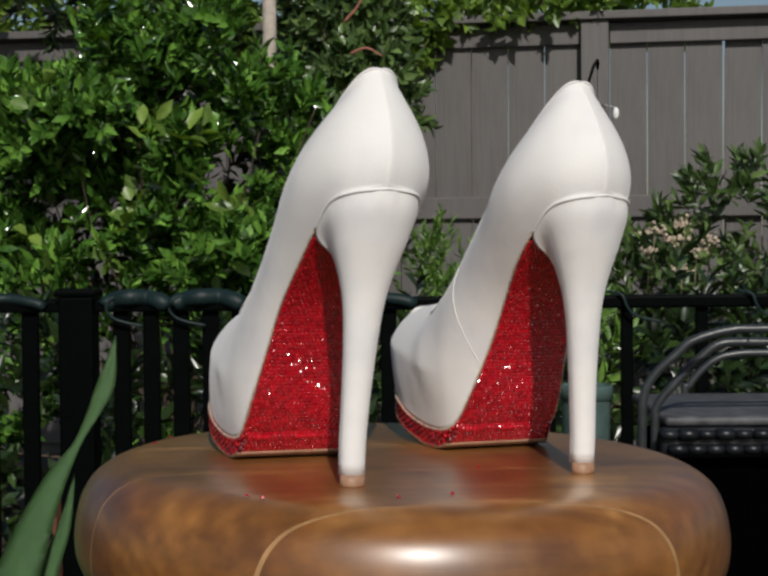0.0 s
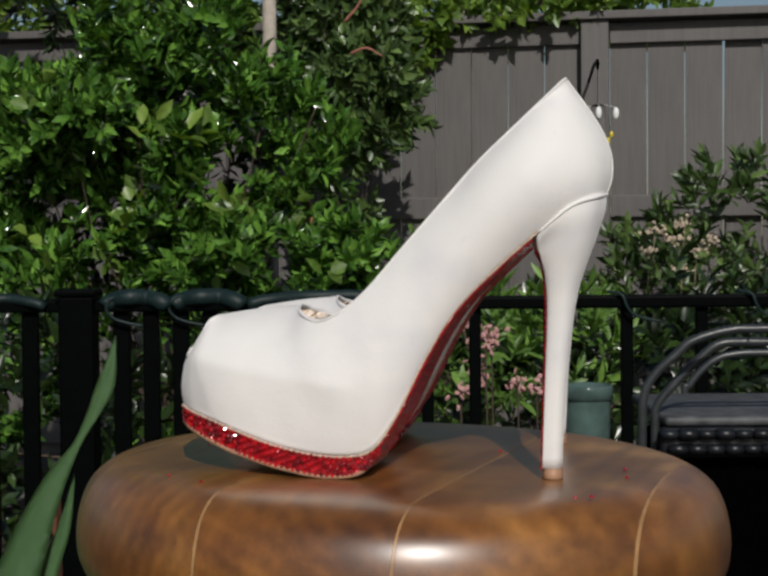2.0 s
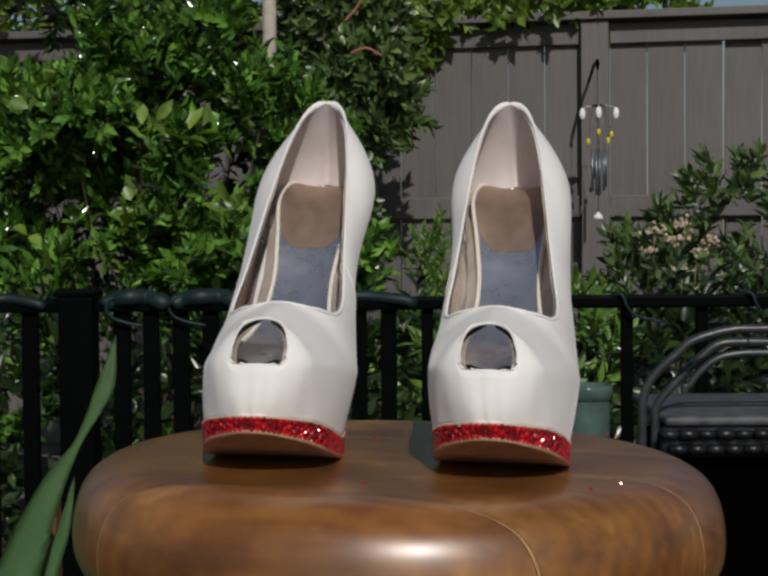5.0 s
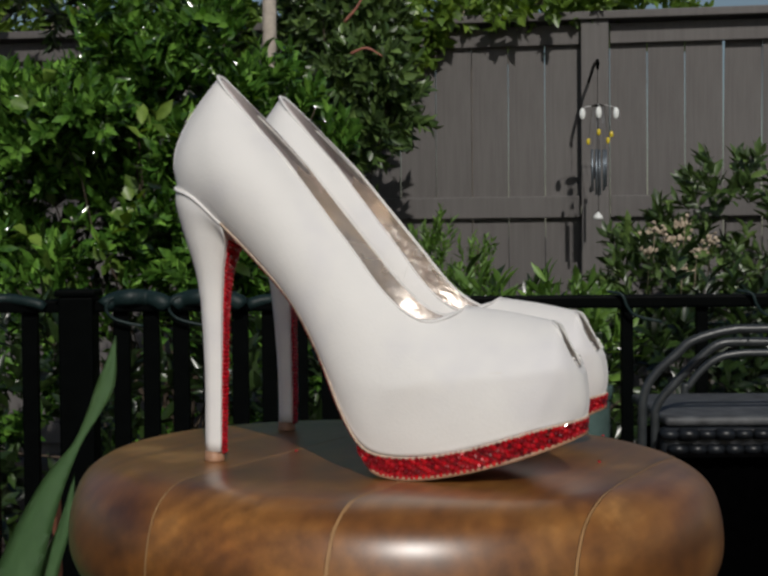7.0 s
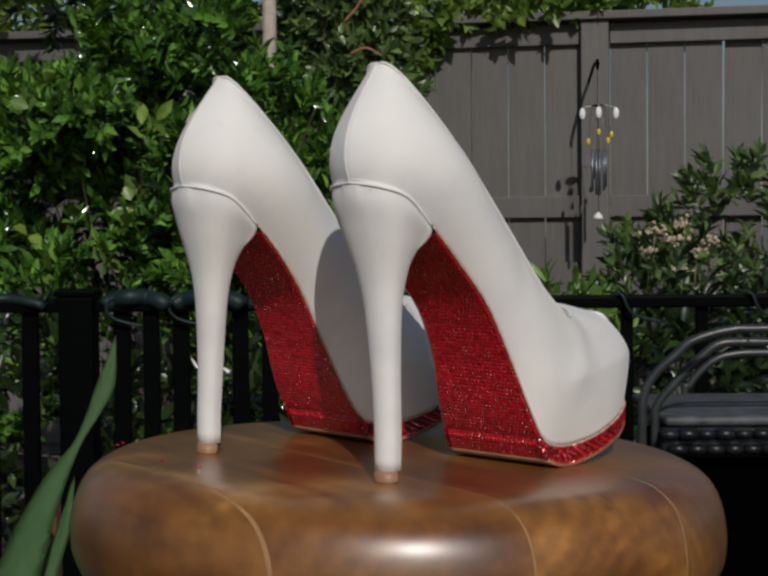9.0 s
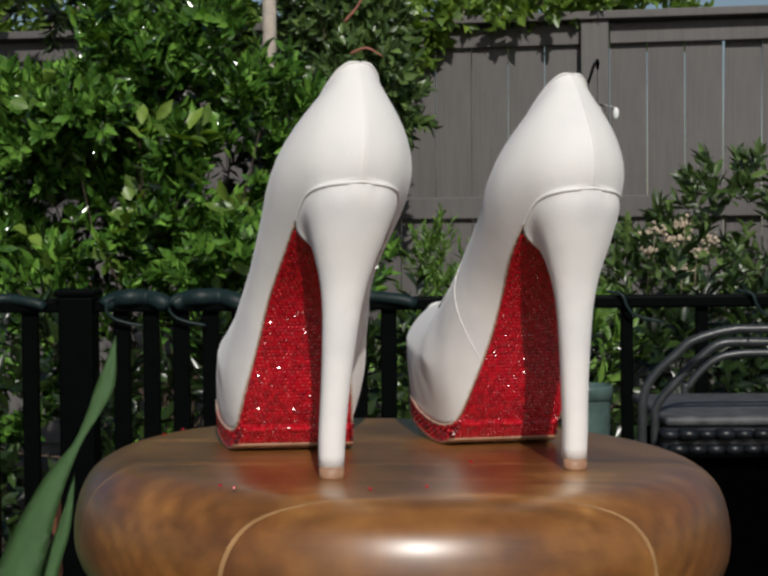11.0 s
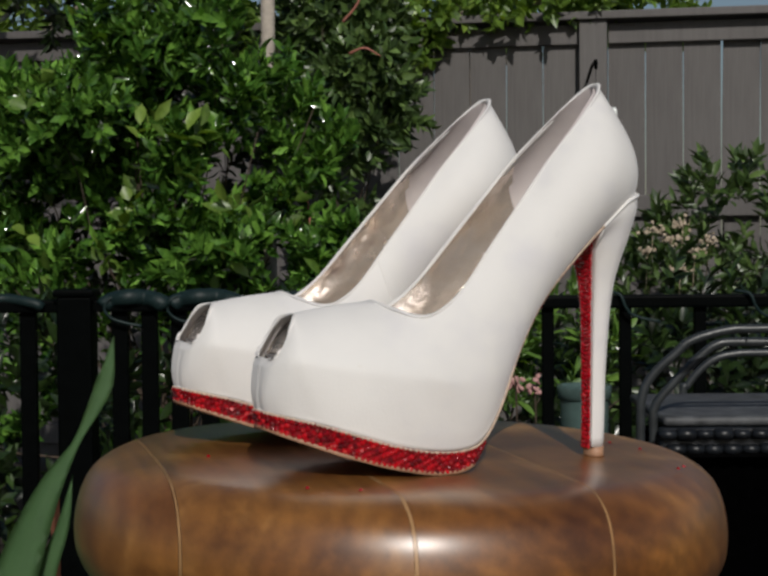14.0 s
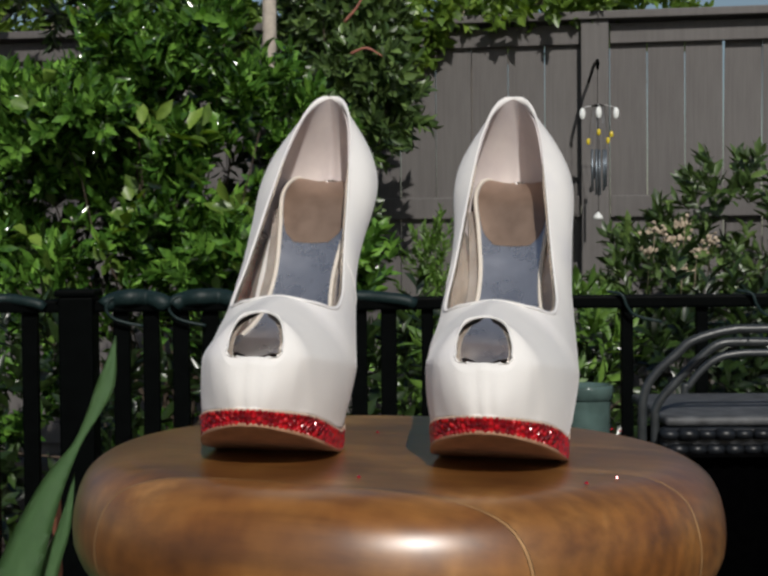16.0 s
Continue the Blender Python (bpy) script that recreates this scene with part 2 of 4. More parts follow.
def lathe(bm, profile, sides=48, close=False):
    rings = []
    for r, z in profile:
        rings.append([bm.verts.new((r * math.cos(a), r * math.sin(a), z)) for a in np.linspace(0, 2 * math.pi, sides, endpoint=False)])
    for q, s in zip(rings, rings[1:]):
        for k in range(sides):
            bm.faces.new((q[k], q[(k + 1) % sides], s[(k + 1) % sides], s[k]))
    if close:
        bm.faces.new(rings[0][::-1])
        bm.faces.new(rings[-1])
    return bm


# ---- the turning stool: its axis leans a little ----
AXIS_HEIGHT = 0.80
FORWARD = (aim(YAW, PITCH) - EYE).normalized()
LEANING = Matrix.Translation(EYE) @ Matrix.Rotation(0.0247, 4, FORWARD) @ Matrix.Translation(-EYE) @ Matrix.Translation((0, 0, AXIS_HEIGHT))
TURN = ((0.0, -77.1), (0.25, -75.6), (0.5, -71.4), (0.75, -62), (1.0, -50.5), (1.5, -32.0), (2.0, -18.6), (2.5, 0.0), (3.0, 14.6), (3.5, 27.3), (4.0, 40.3),
        (4.2, 46.4), (4.9, 69), (5.6, 94.5), (6.3, 122.4), (6.5, 131.2), (7.0, 156.0), (7.5, 169.8), (8.0, 183.0), (8.5, 197.6), (9.0, 217.2),
        (9.7, 240), (10.5, 264), (11.3, 285.6), (11.5, 291.7), (12.0, 308.7), (12.5, 324.4), (13.0, 331.6), (13.5, 354.3), (14.0, 376.7),
        (14.5, 392.1), (15.0, 405.5), (15.5, 414.8), (16.0, 431.2))
SCREW = 0.000494


def turned(degrees):
    a = radians(degrees)
    return Matrix.Translation((0, 0, SCREW * a)) @ Matrix.Rotation(a, 4, "Z")


def build_stool():
    st = thing("wooden_stool", "round glossy brown hardwood stool with a thick rounded turning seat", "stool", LEANING)
    seat = new("seat")
    seat.parent = st
    seat["label"] = "thick round seat of glued hardwood boards with a bullnose edge"
    H = 0.078
    shape = spline(((0.136, 0.0, 0), (0.147, -0.0012, 0), (0.156, -0.0048, 0), (0.1632, -0.0105, 0), (0.1675, -0.018, 0), (0.170, -0.0265, 0), (0.1712, -0.035, 0), (0.1712, -0.042, 0),
                    (0.1702, -0.049, 0), (0.1664, -0.0575, 0), (0.160, -0.0655, 0), (0.150, -0.072, 0), (0.135, -0.0765, 0)), 40)
    prof = [(0.0005, 0.0), (0.05, 0.0), (0.10, 0.0), (0.125, 0.0)] + [(p[0] * 1.011, p[1]) for p in shape] + [(0.0005, -H)]
    cuts = (-0.2, -0.135, -0.0425, 0.050, 0.1425, 0.2)
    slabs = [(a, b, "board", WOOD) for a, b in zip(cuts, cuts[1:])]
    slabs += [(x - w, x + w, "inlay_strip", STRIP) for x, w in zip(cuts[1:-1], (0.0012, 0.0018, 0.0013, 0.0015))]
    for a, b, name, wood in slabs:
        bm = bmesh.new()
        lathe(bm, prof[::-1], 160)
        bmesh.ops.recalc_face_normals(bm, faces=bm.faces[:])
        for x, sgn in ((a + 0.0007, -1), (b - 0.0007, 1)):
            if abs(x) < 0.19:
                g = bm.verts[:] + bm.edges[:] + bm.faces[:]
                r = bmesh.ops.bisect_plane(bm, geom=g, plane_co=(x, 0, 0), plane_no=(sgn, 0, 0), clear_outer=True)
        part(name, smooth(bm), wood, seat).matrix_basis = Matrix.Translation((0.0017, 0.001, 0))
    bm = bmesh.new()
    lathe(bm, [(0.017, -0.078), (0.017, -0.40)], 20, True)
    part("screw_post", smooth(bm), BLACK, st)
    for k in range(4):
        bm = bmesh.new()
        c, s = math.cos(k * math.pi / 2 + 0.6), math.sin(k * math.pi / 2 + 0.6)
        tube(bm, [(0.012 * c, 0.012 * s, -0.30), (0.06 * c, 0.06 * s, -0.36), (0.13 * c, 0.13 * s, -0.60), (0.16 * c, 0.16 * s, -0.79)], 0.017, 10, 0.013)
        part("leg", smooth(bm), WOOD, st)
    return seat


# ---- the shoes ----
# feather line and top line of one side: along the foot, out to the side, up
FEATHER = ((-0.0231, 0, .1400), (-0.0184, .0150, .138), (-0.007, .0218, .1335), (.008, .0230, .121), (.025, .0225, .1055), (.0455, .0190, .084),
           (.060, .0200, .060), (.0725, .026, .033), (.083, .0298, .0165), (.094, .0322, .0118), (.112, .0332, .0118), (.133, .0335, .0158),
           (.153, .0310, .0218), (.167, .0258, .0259), (.1745, .0212, .0277), (.1815, .0153, .0292), (.187, .0078, .0304), (.1885, 0, .0307))
TOPLINE = ((-.002, 0, .1965), (-.0012, .0062, .1955), (.005, .0118, .1885), (.020, .0168, .173), (.038, .0198, .1545), (.056, .0225, .133), (.075, .025, .110),
           (.090, .0275, .0915), (.102, .0290, .081), (.114, .0275, .0758), (.1245, .0190, .0790), (.1285, 0, .0825), (.150, 0, .0800),
           (.1705, 0, .0765), (.1730, .0095, .0745), (.1785, .0135, .0655), (.1840, .0122, .0555), (.186, 0, .0555))
# the outer side is fuller along the arch
FEATHER_OUT = FEATHER[:4] + ((.025, .0240, .1055), (.0455, .0258, .084), (.060, .0272, .060), (.0725, .0302, .033), (.083, .0312, .0165)) + FEATHER[9:]
UNDER = ((.081, .0290, .0125), (.090, .0315, .0030), (.108, .0324, .0005), (.132, .0327, .0045), (.152, .0303, .010), (.168, .0248, .0155),
         (.1795, .0167, .0195), (.1862, .0078, .0222), (.188, 0, .0225))
BED = ((-.0220, .002, .1450), (-.0195, .0115, .1452), (-.008, .0200, .1450), (.015, .0225, .135), (.035, .0190, .114), (.055, .0165, .089), (.075, .0190, .068), (.095, .0260, .056),
       (.12, .0325, .050), (.15, .0310, .050), (.172, .021, .053), (.182, .008, .0550))


def mixv(a, b, t):
    return a + (b - a) * t


def upper_grid(feather, n=119, rows=44):
    """Points of one half of the upper, from the feather line to the top line and vamp."""
    f = spline(feather, n, True)
    t = np.vstack([spline(TOPLINE[:12], 77, True), spline(TOPLINE[11:14], 14)[1:], spline(TOPLINE[13:], 28, True)[1:]])
    out = []
    for i in range(n + 1):
        s = i / n * (len(FEATHER) - 1)
        b, e = f[i].copy(), t[i].copy()
        b[1], e[1] = max(b[1], 0), max(e[1], 0)
        if 11 <= s <= 13:
            e[1] = 0
        back = max(0.0, 1 - s / 3.0)
        full = 1.0 + 0.45 * math.sin(min(1, s / 6) * math.pi)
        heelside = math.sin(min(1, s / 5.5) * math.pi) ** 2
        vamp = min(1, max(0, (s - 8.0) / 3.2)) * min(1, max(0, (16.2 - s) / 2.6))
        vamp = vamp * vamp * (3 - 2 * vamp)
        toe = min(1, max(0, (s - 12.5) / 3.5))
        side = 1 - back
        rise = e[2] - b[2]
        low = b + np.array([-0.0085 * back + 0.006 * toe, 0.010 * full * side * (1 - toe) + 0.005 * toe * (b[1] > 0.002), rise * (0.34 + 0.20 * vamp)])
        high_wall = e + np.array([-0.0160 * back ** 0.6 + 0.003 * toe, (0.0115 + 0.0150 * heelside) * side * (1 - toe) * min(1, s) + 0.003 * toe * (b[1] > .002), -rise * 0.36])
        high_vamp = e + np.array([0.001, b[1] * 0.80, -0.0025])
        high = mixv(high_wall, high_vamp, vamp)
        row = []
        for j in range(rows + 1):
            k = j / rows
            row.append((1 - k) ** 3 * b + 3 * k * (1 - k) ** 2 * low + 3 * k * k * (1 - k) * high + k ** 3 * e)
        out.append(row)
    out = np.array(out)
    for _ in range(30):
        out[1:-1, 1:-1] = out[1:-1, 1:-1] * 0.5 + (out[:-2, 1:-1] + out[2:, 1:-1]) * 0.25
    out[:, :, 1] = np.maximum(out[:, :, 1], 0)
    out[0, :, 1] = out[-1, :, 1] = 0
    # the platform is wrapped on its own: a straight wall, a corner, and the vamp set back above it
    moved = np.zeros_like(out)
    for i in range(n + 1):
        row = out[i]
        fore = min(1.0, max(0.0, (row[:, 0].max() - 0.085) / 0.035))
        edge = np.minimum(0.0455 + 0.0105 * np.clip((row[:, 0] - 0.10) / 0.088, 0, 1), row[-1, 2] - 0.004)
        j = min(rows - 6, max(6, int(np.argmax(row[:, 2] > edge))))
        toe = min(1.0, max(0.0, (row[j, 0] - 0.165) / 0.02))
        corner = row[j] + np.array((0.0008 * toe, 0.0010 * (1 - toe) * (row[j, 1] > 0.003), 0))
        low = np.linspace(0, 1, j + 1)[:, None]
        moved[i, :j + 1] = ((row[0] * (1 - low) + corner * low) - row[:j + 1]) * 0.6 * fore
        high = np.linspace(0, 1, rows - j + 1)[:, None]
        moved[i, j:] = ((corner * (1 - high) + row[-1] * high) - row[j:]) * (0.28 + 0.4 * toe) * fore
    for _ in range(8):
        moved[1:-1] = moved[1:-1] * 0.5 + (moved[:-2] + moved[2:]) * 0.25
    moved[:, 0] = moved[:, -1] = 0
    moved[:, :, 1] *= np.clip(out[:, :, 1] / 0.006, 0, 1)
    out += moved
    # the satin puckers a little, most round the toe
    for i in range(1, n):
        for j in range(1, rows):
            p = out[i, j]
            pull = noise.noise(Vector((p[0] * 70, p[1] * 70, p[2] * 35)))
            fore = min(1.0, max(0.0, (p[0] - 0.14) / 0.03)) * min(1.0, max(0.0, (0.062 - p[2]) / 0.01))
            fold = noise.noise(Vector((p[1] * 190 + 5, p[0] * 25, p[2] * 30)))
            p[1] += 0.00042 * pull * (p[1] > 0.005)
            p[0] += 0.00085 * fore * min(0.25, fold)
    return out


def shear(p, side):
    """The shoe's own frame: the counter leans to the inner side."""
    return Vector((p[0], p[1] - (0.056 if side > 0 else -0.042) * max(0, p[2] - 0.02), p[2]))


def both_halves(bm, grid, side, keep=lambda c: True, flip=False, outer=None):
    """A mesh of a half grid and its mirror, or of the inner half and a fuller outer half."""
    inner_half = grid
    for mirror in (1, -1):
        grid = outer if outer is not None and mirror == side else inner_half
        vs = [[bm.verts.new(shear((p[0], p[1] * mirror, p[2]), side)) for p in row] for row in grid]
        for i in range(len(vs) - 1):
            for j in range(len(vs[0]) - 1):
                q = (vs[i][j], vs[i + 1][j], vs[i + 1][j + 1], vs[i][j + 1])
                c = sum((v.co for v in q), Vector()) / 4
                if keep(c):
                    try:
                        bm.faces.new(q if (mirror == 1) != flip else q[::-1])
                    except ValueError:
                        pass
    bmesh.ops.remove_doubles(bm, verts=bm.verts[:], dist=0.00004)
    loose = [v for v in bm.verts if not v.link_faces]
    bmesh.ops.delete(bm, geom=loose, context="VERTS")
    bmesh.ops.recalc_face_normals(bm, faces=bm.faces[:])
    return smooth(bm)


def outward(bm, centre):
    """Turns an open sheet so that most of its faces look away from a line."""
    s = sum((f.normal.dot(f.calc_center_median() - Vector(centre(f.calc_center_median()))) * f.calc_area()) for f in bm.faces)
    if s < 0:
        bmesh.ops.reverse_faces(bm, faces=bm.faces[:])
    return bm


def crystals(name, grid, size, parent, jitter=0.12, material=None, cover=0.53):
    """Faceted crystals in staggered rows over a grid of points, each a small cut stone."""
    g = np.array(grid)
    n, m = g.shape[:2]
    mid = g[:, m // 2]
    run = np.concatenate([[0], np.cumsum(np.linalg.norm(np.diff(mid, axis=0), axis=1))])
    verts, faces = [], []
    cols = max(2, int(run[-1] / (size * 0.90)))
    rng = random.Random(7)
    for c in range(cols + 1):
        s = np.interp(run[-1] * c / cols, run, np.arange(n))
        i = min(int(s), n - 2)
        line = g[i] * (1 - (s - i)) + g[i + 1] * (s - i)
        across = np.concatenate([[0], np.cumsum(np.linalg.norm(np.diff(line, axis=0), axis=1))])
        k = max(1, round(across[-1] / size))
        for r in range(k):
            u = across[-1] * (r + 0.5 + (0.25 if c % 2 else -0.25) * (k > 1) * (0 < r < k - 1) + rng.uniform(-0.05, 0.05)) / k
            u = min(across[-1] - size * 0.38, max(size * 0.38, u))
            x = np.interp(u, across, np.arange(m))
            j = min(int(x), m - 2)
            p = Vector(line[j] * (1 - (x - j)) + line[j + 1] * (x - j))
            e1 = Vector(g[i + 1][j] - g[i][j])
            if e1.length > 0:
                p += e1.normalized() * size * rng.uniform(-0.07, 0.07)
            e2 = Vector(line[j + 1] - line[j])
            nrm = e1.cross(e2)
            if nrm.length < 1e-12:
                continue
            nrm.normalize()
            nrm = (nrm + Vector((rng.uniform(-1, 1), rng.uniform(-1, 1), rng.uniform(-1, 1))) * jitter).normalized()
            a = nrm.orthogonal().normalized()
            b = nrm.cross(a)
            o, turn, r0 = len(verts), rng.random() * 2, size * cover
            for ring, (rr, h) in enumerate(((r0, -0.0002), (r0, size * 0.10), (r0 * 0.52, size * 0.34))):
                for q in range(6):
                    w = turn + q * math.pi / 3 + (math.pi / 6 if ring == 2 else 0)
                    verts.append(p + (a * math.cos(w) + b * math.sin(w)) * rr + nrm * h)
            for q in range(6):
                z = (q + 1) % 6
                faces.append((o + q, o + z, o + 6 + z, o + 6 + q))
                faces.append((o + 6 + q, o + 6 + z, o + 12 + q))
                faces.append((o + 6 + z, o + 12 + z, o + 12 + q))
            faces.append(tuple(o + 12 + q for q in range(6)))
    ob = raw(name, verts, faces, material or GEM, parent, flat=True)
    return tagged(ob, "closely set red faceted crystals", kind="stuff")


def heel_grid():
    """Rings of the heel from its seat down to the tip; rounded behind, flat in front."""
    f = spline(FEATHER[:5], 40)[:31]
    f[:4] = spline(FEATHER[:5], 40, True)[:4]
    half = list(np.maximum(f, (-1, 0, 0)))
    end = half[-1]
    for k in np.linspace(0, 1, 9)[1:]:
        half.append(np.array([mixv(end[0], 0.0125, min(1, k * 1.3)), end[1] * (1 - k), mixv(end[2], 0.1175, min(1, k * 1.3))]))
    top = np.array(half)
    drop = (0, .04, .10, .18, .25, .30, .35, .43, .56, .70, .80, .97, 1.0)
    flare = (1, .945, .85, .68, .51, .40, .31, .215, .13, .06, .03, .004, 0)
    front = (1, .76, .46, .20, .09, .04, .015, 0, 0, 0, 0, 0, 0)
    rings = []
    for d in np.concatenate([np.linspace(0, .5, 30), np.linspace(.54, 1, 12)]):
        s, q = np.interp(d, drop, flare), np.interp(d, drop, front)
        ub, uf = -0.0046 - 0.0197 * s, 0.0048 - 0.0012 * (1 - d) + 0.0080 * q
        vh = 0.0060 * (1 + 0.22 * (1 - d)) + 0.0152 * s ** 1.25
        vc = min(vh, 0.0052 * (1 + 0.1 * (1 - d)) + 0.016 * q + 0.002 * s)
        uc = ub + 0.52 * (uf - ub)
        near = max(0.0, 1 - d / 0.11)
        near = near * near * (3 - 2 * near)
        ring = []
        for i, t in enumerate(top):
            if i <= 20:
                w = i / 20 * math.pi / 2
                p = (uc - (uc - ub) * math.cos(w), vh * math.sin(w))
            elif i <= 30:
                w = (i - 20) / 10 * math.pi / 2
                p = (uc + (uf - uc) * math.sin(w), vc + (vh - vc) * math.cos(w))
            else:
                p = (uf, vc * (1 - (i - 30) / 8))
            z = t[2] * (1 - d) + 0.0055 * d
            ring.append((mixv(p[0], t[0], near), mixv(p[1], t[1], near), z))
        ring = np.array(ring)
        rings.append(np.vstack([ring, (ring * (1, -1, 1))[-2:0:-1]]))
    return np.array(rings)


def build_shoe(label, side, m):
    """side: 1 for the left shoe, whose inner side is to its right."""
    shoe = thing("platform_pump", label, "shoe", m, "pair of shoes")
    grid, wide = upper_grid(FEATHER), upper_grid(FEATHER_OUT)
    bm = both_halves(bmesh.new(), grid, side, outer=wide)
    outward(bm, lambda c: (c.x, 0, c.z - 0.004))
    up = part("upper", bm, WHITE, shoe, "smooth white satin upper with an open toe")
    mod = up.modifiers.new("thickness", "SOLIDIFY")
    mod.thickness, mod.offset = 0.0011, -1

    # lining inside the upper
    linings = []
    for inner in (grid.copy(), wide.copy()):
        inner[:, :, 1] -= 0.0026 * np.clip((inner[:, :, 1] - 0.0005) / 0.006, 0, 1)
        inner[:, :, 1] = np.maximum(inner[:, :, 1], 0)
        k = np.arange(120)
        inner[:, :, 0] += (0.0026 * np.clip((36 - k) / 20, 0, 1) - 0.0026 * np.clip((k - 80) / 10, 0, 1))[:, None]
        inner[:, :, 2] -= 0.0021 * np.clip((np.arange(120) - 70) / 10, 0, 1)[:, None]
        linings.append(inner[:, 6:44])
    for name, mat, keep, text in (("counter_lining", PALE, lambda c: c.x < 0.034 + 0.2 * (c.z - 0.15), "pale lilac fabric heel lining"),
                                  ("quarter_lining", CHAMPAGNE, lambda c: c.x >= 0.034 + 0.2 * (c.z - 0.15), "champagne metallic lining")):
        bm = both_halves(bmesh.new(), linings[0], side, keep, outer=linings[1])
        outward(bm, lambda c: (c.x, 0, c.z))
        bmesh.ops.reverse_faces(bm, faces=bm.faces[:])
        part(name, bm, mat, shoe, text)

    for name, line in (("back_seam", [(p[0] - 0.0001, 0, p[2]) for p in grid[0]]), ("side_seam", [(p[0], -side * (p[1] + 0.0001), p[2]) for p in grid[45]])):
        bm = bmesh.new()
        tube(bm, [shear(p, side) for p in line], 0.00026, 6)
        part(name, smooth(bm), WHITE, shoe)

    # footbed
    bed = spline(BED, 60)
    rows = []
    for p in bed:
        rows.append([(p[0], p[1] * k, p[2] + 0.0022 * k * k) for k in np.linspace(0, 1, 9)])
    bm = both_halves(bmesh.new(), np.array(rows), side)
    for f in bm.faces:
        if f.normal.z < 0:
            f.normal_flip()
    part("insole", bm, SILVER, shoe, "shiny silver insole")
    rows = []
    for p in bed[17:40]:
        extra = 0.0045 + 0.0035 * max(0.0, 1 - abs(p[0] - 0.065) / 0.045)
        rows.append([(p[0], min(0.0285, p[1] + extra) * k, p[2] - 0.0018 - 0.003 * k * k) for k in np.linspace(0, 1, 7)])
    bm = both_halves(bmesh.new(), np.array(rows), side)
    for f in bm.faces:
        if f.normal.z < 0:
            f.normal_flip()
    part("inner_floor", bm, CHAMPAGNE, shoe, "champagne lining below the insole")
    for turn in (1, -1):
        bm = bmesh.new()
        tube(bm, [shear((p[0], p[1] * turn, p[2] + 0.0024), side) for p in bed[6:54]], 0.0013, 7)
        part("insole_edge", smooth(bm), CREAM, shoe, "cream folded insole edge")
    pad = []
    for p in bed[1:27]:
        taper = 0.93 * math.sqrt(max(0.0, 1 - max(0.0, (p[0] + 0.005) / 0.046) ** 12))
        if taper < 0.5:
            break
        pad.append([(p[0], p[1] * k * taper, p[2] + 0.0005 + 0.0022 * (k * taper) ** 2) for k in np.linspace(0, 1, 9)])
    bm = both_halves(bmesh.new(), np.array(pad), side)
    for f in bm.faces:
        if f.normal.z < 0:
            f.normal_flip()
    part("heel_pad", bm, BRONZE, shoe, "bronze satin heel pad")
    rim = [grid[i, -1] for i in range(78)]
    rim_out = [wide[i, -1] for i in range(78)]
    near_side, far_side = (rim_out, rim) if side == 1 else (rim, rim_out)
    bm = bmesh.new()
    tube(bm, [shear((p[0], p[1], p[2] - 0.0003), side) for p in near_side] + [shear((p[0], -p[1], p[2] - 0.0003), side) for p in far_side[-2:0:-1]], 0.0007, 7)
    part("topline_binding", smooth(bm), WHITE, shoe, "narrow folded white edge binding")

    # heel, crystal breast and tip
    rings = heel_grid()
    bm = bmesh.new()
    vs = [[bm.verts.new(shear(p, side)) for p in ring] for ring in rings]
    n = len(vs[0])
    for q, s in zip(vs, vs[1:]):
        for k in range(n):
            bm.faces.new((q[k], q[(k + 1) % n], s[(k + 1) % n], s[k]))
    bm.faces.new(vs[-1])
    bmesh.ops.recalc_face_normals(bm, faces=bm.faces[:])
    heel = part("heel", smooth(bm), WHITE, shoe, "tall slim white covered heel")
    bm = bmesh.new()
    lathe(bm, [(0.0058, 0), (0.0061, 0.001), (0.0060, 0.0056)], 24, True)
    bmesh.ops.scale(bm, vec=(0.86, 1, 1), verts=bm.verts[:])
    part("heel_tip", smooth(bm), TAN, shoe, "tan heel tip")
    mid = n // 2
    breast = [[shear((p[0] + 0.0004, p[1], p[2]), side) for p in ring[mid - 6:mid + 7]] for ring in rings[4:]]
    breast = [row[::-1] for row in breast]
    crystals("heel_breast", np.array(breast), 0.0024, heel, 0.2, GEMFINE, 0.58)

    # piping along the seam over the heel
    bm = bmesh.new()
    seam = spline(FEATHER[:4], 30)
    line = [shear((p[0] - 0.0003, -p[1] - 0.0003 * (k > 0), p[2] - 0.0003), side) for k, p in reversed(list(enumerate(seam)))]
    line += [shear((p[0] - 0.0003, p[1] + 0.0003, p[2] - 0.0003), side) for p in seam[1:]]
    tube(bm, line, 0.00075, 8)
    part("piping", smooth(bm), WHITE, shoe)
    f, f_out = spline(FEATHER, 119, True), spline(FEATHER_OUT, 119, True)
    plus, minus = (f_out, f) if side == 1 else (f, f_out)
    bm = bmesh.new()
    line = [shear((p[0], p[1] + 0.0004, p[2] - 0.0004), side) for p in plus[21:]] + [shear((p[0], -p[1] - 0.0004, p[2] - 0.0004), side) for p in minus[-2:20:-1]]
    tube(bm, line, 0.00055, 6)
    for k, p in enumerate(line[::2]):
        bmesh.ops.create_icosphere(bm, subdivisions=1, radius=0.00085, matrix=Matrix.Translation(p))
    part("edge_trim", smooth(bm), TRIM, shoe, "thin beige edge trim")

    # red arch under the foot, crystal band round the platform, sole
    under = spline(UNDER, 60)
    arch = []
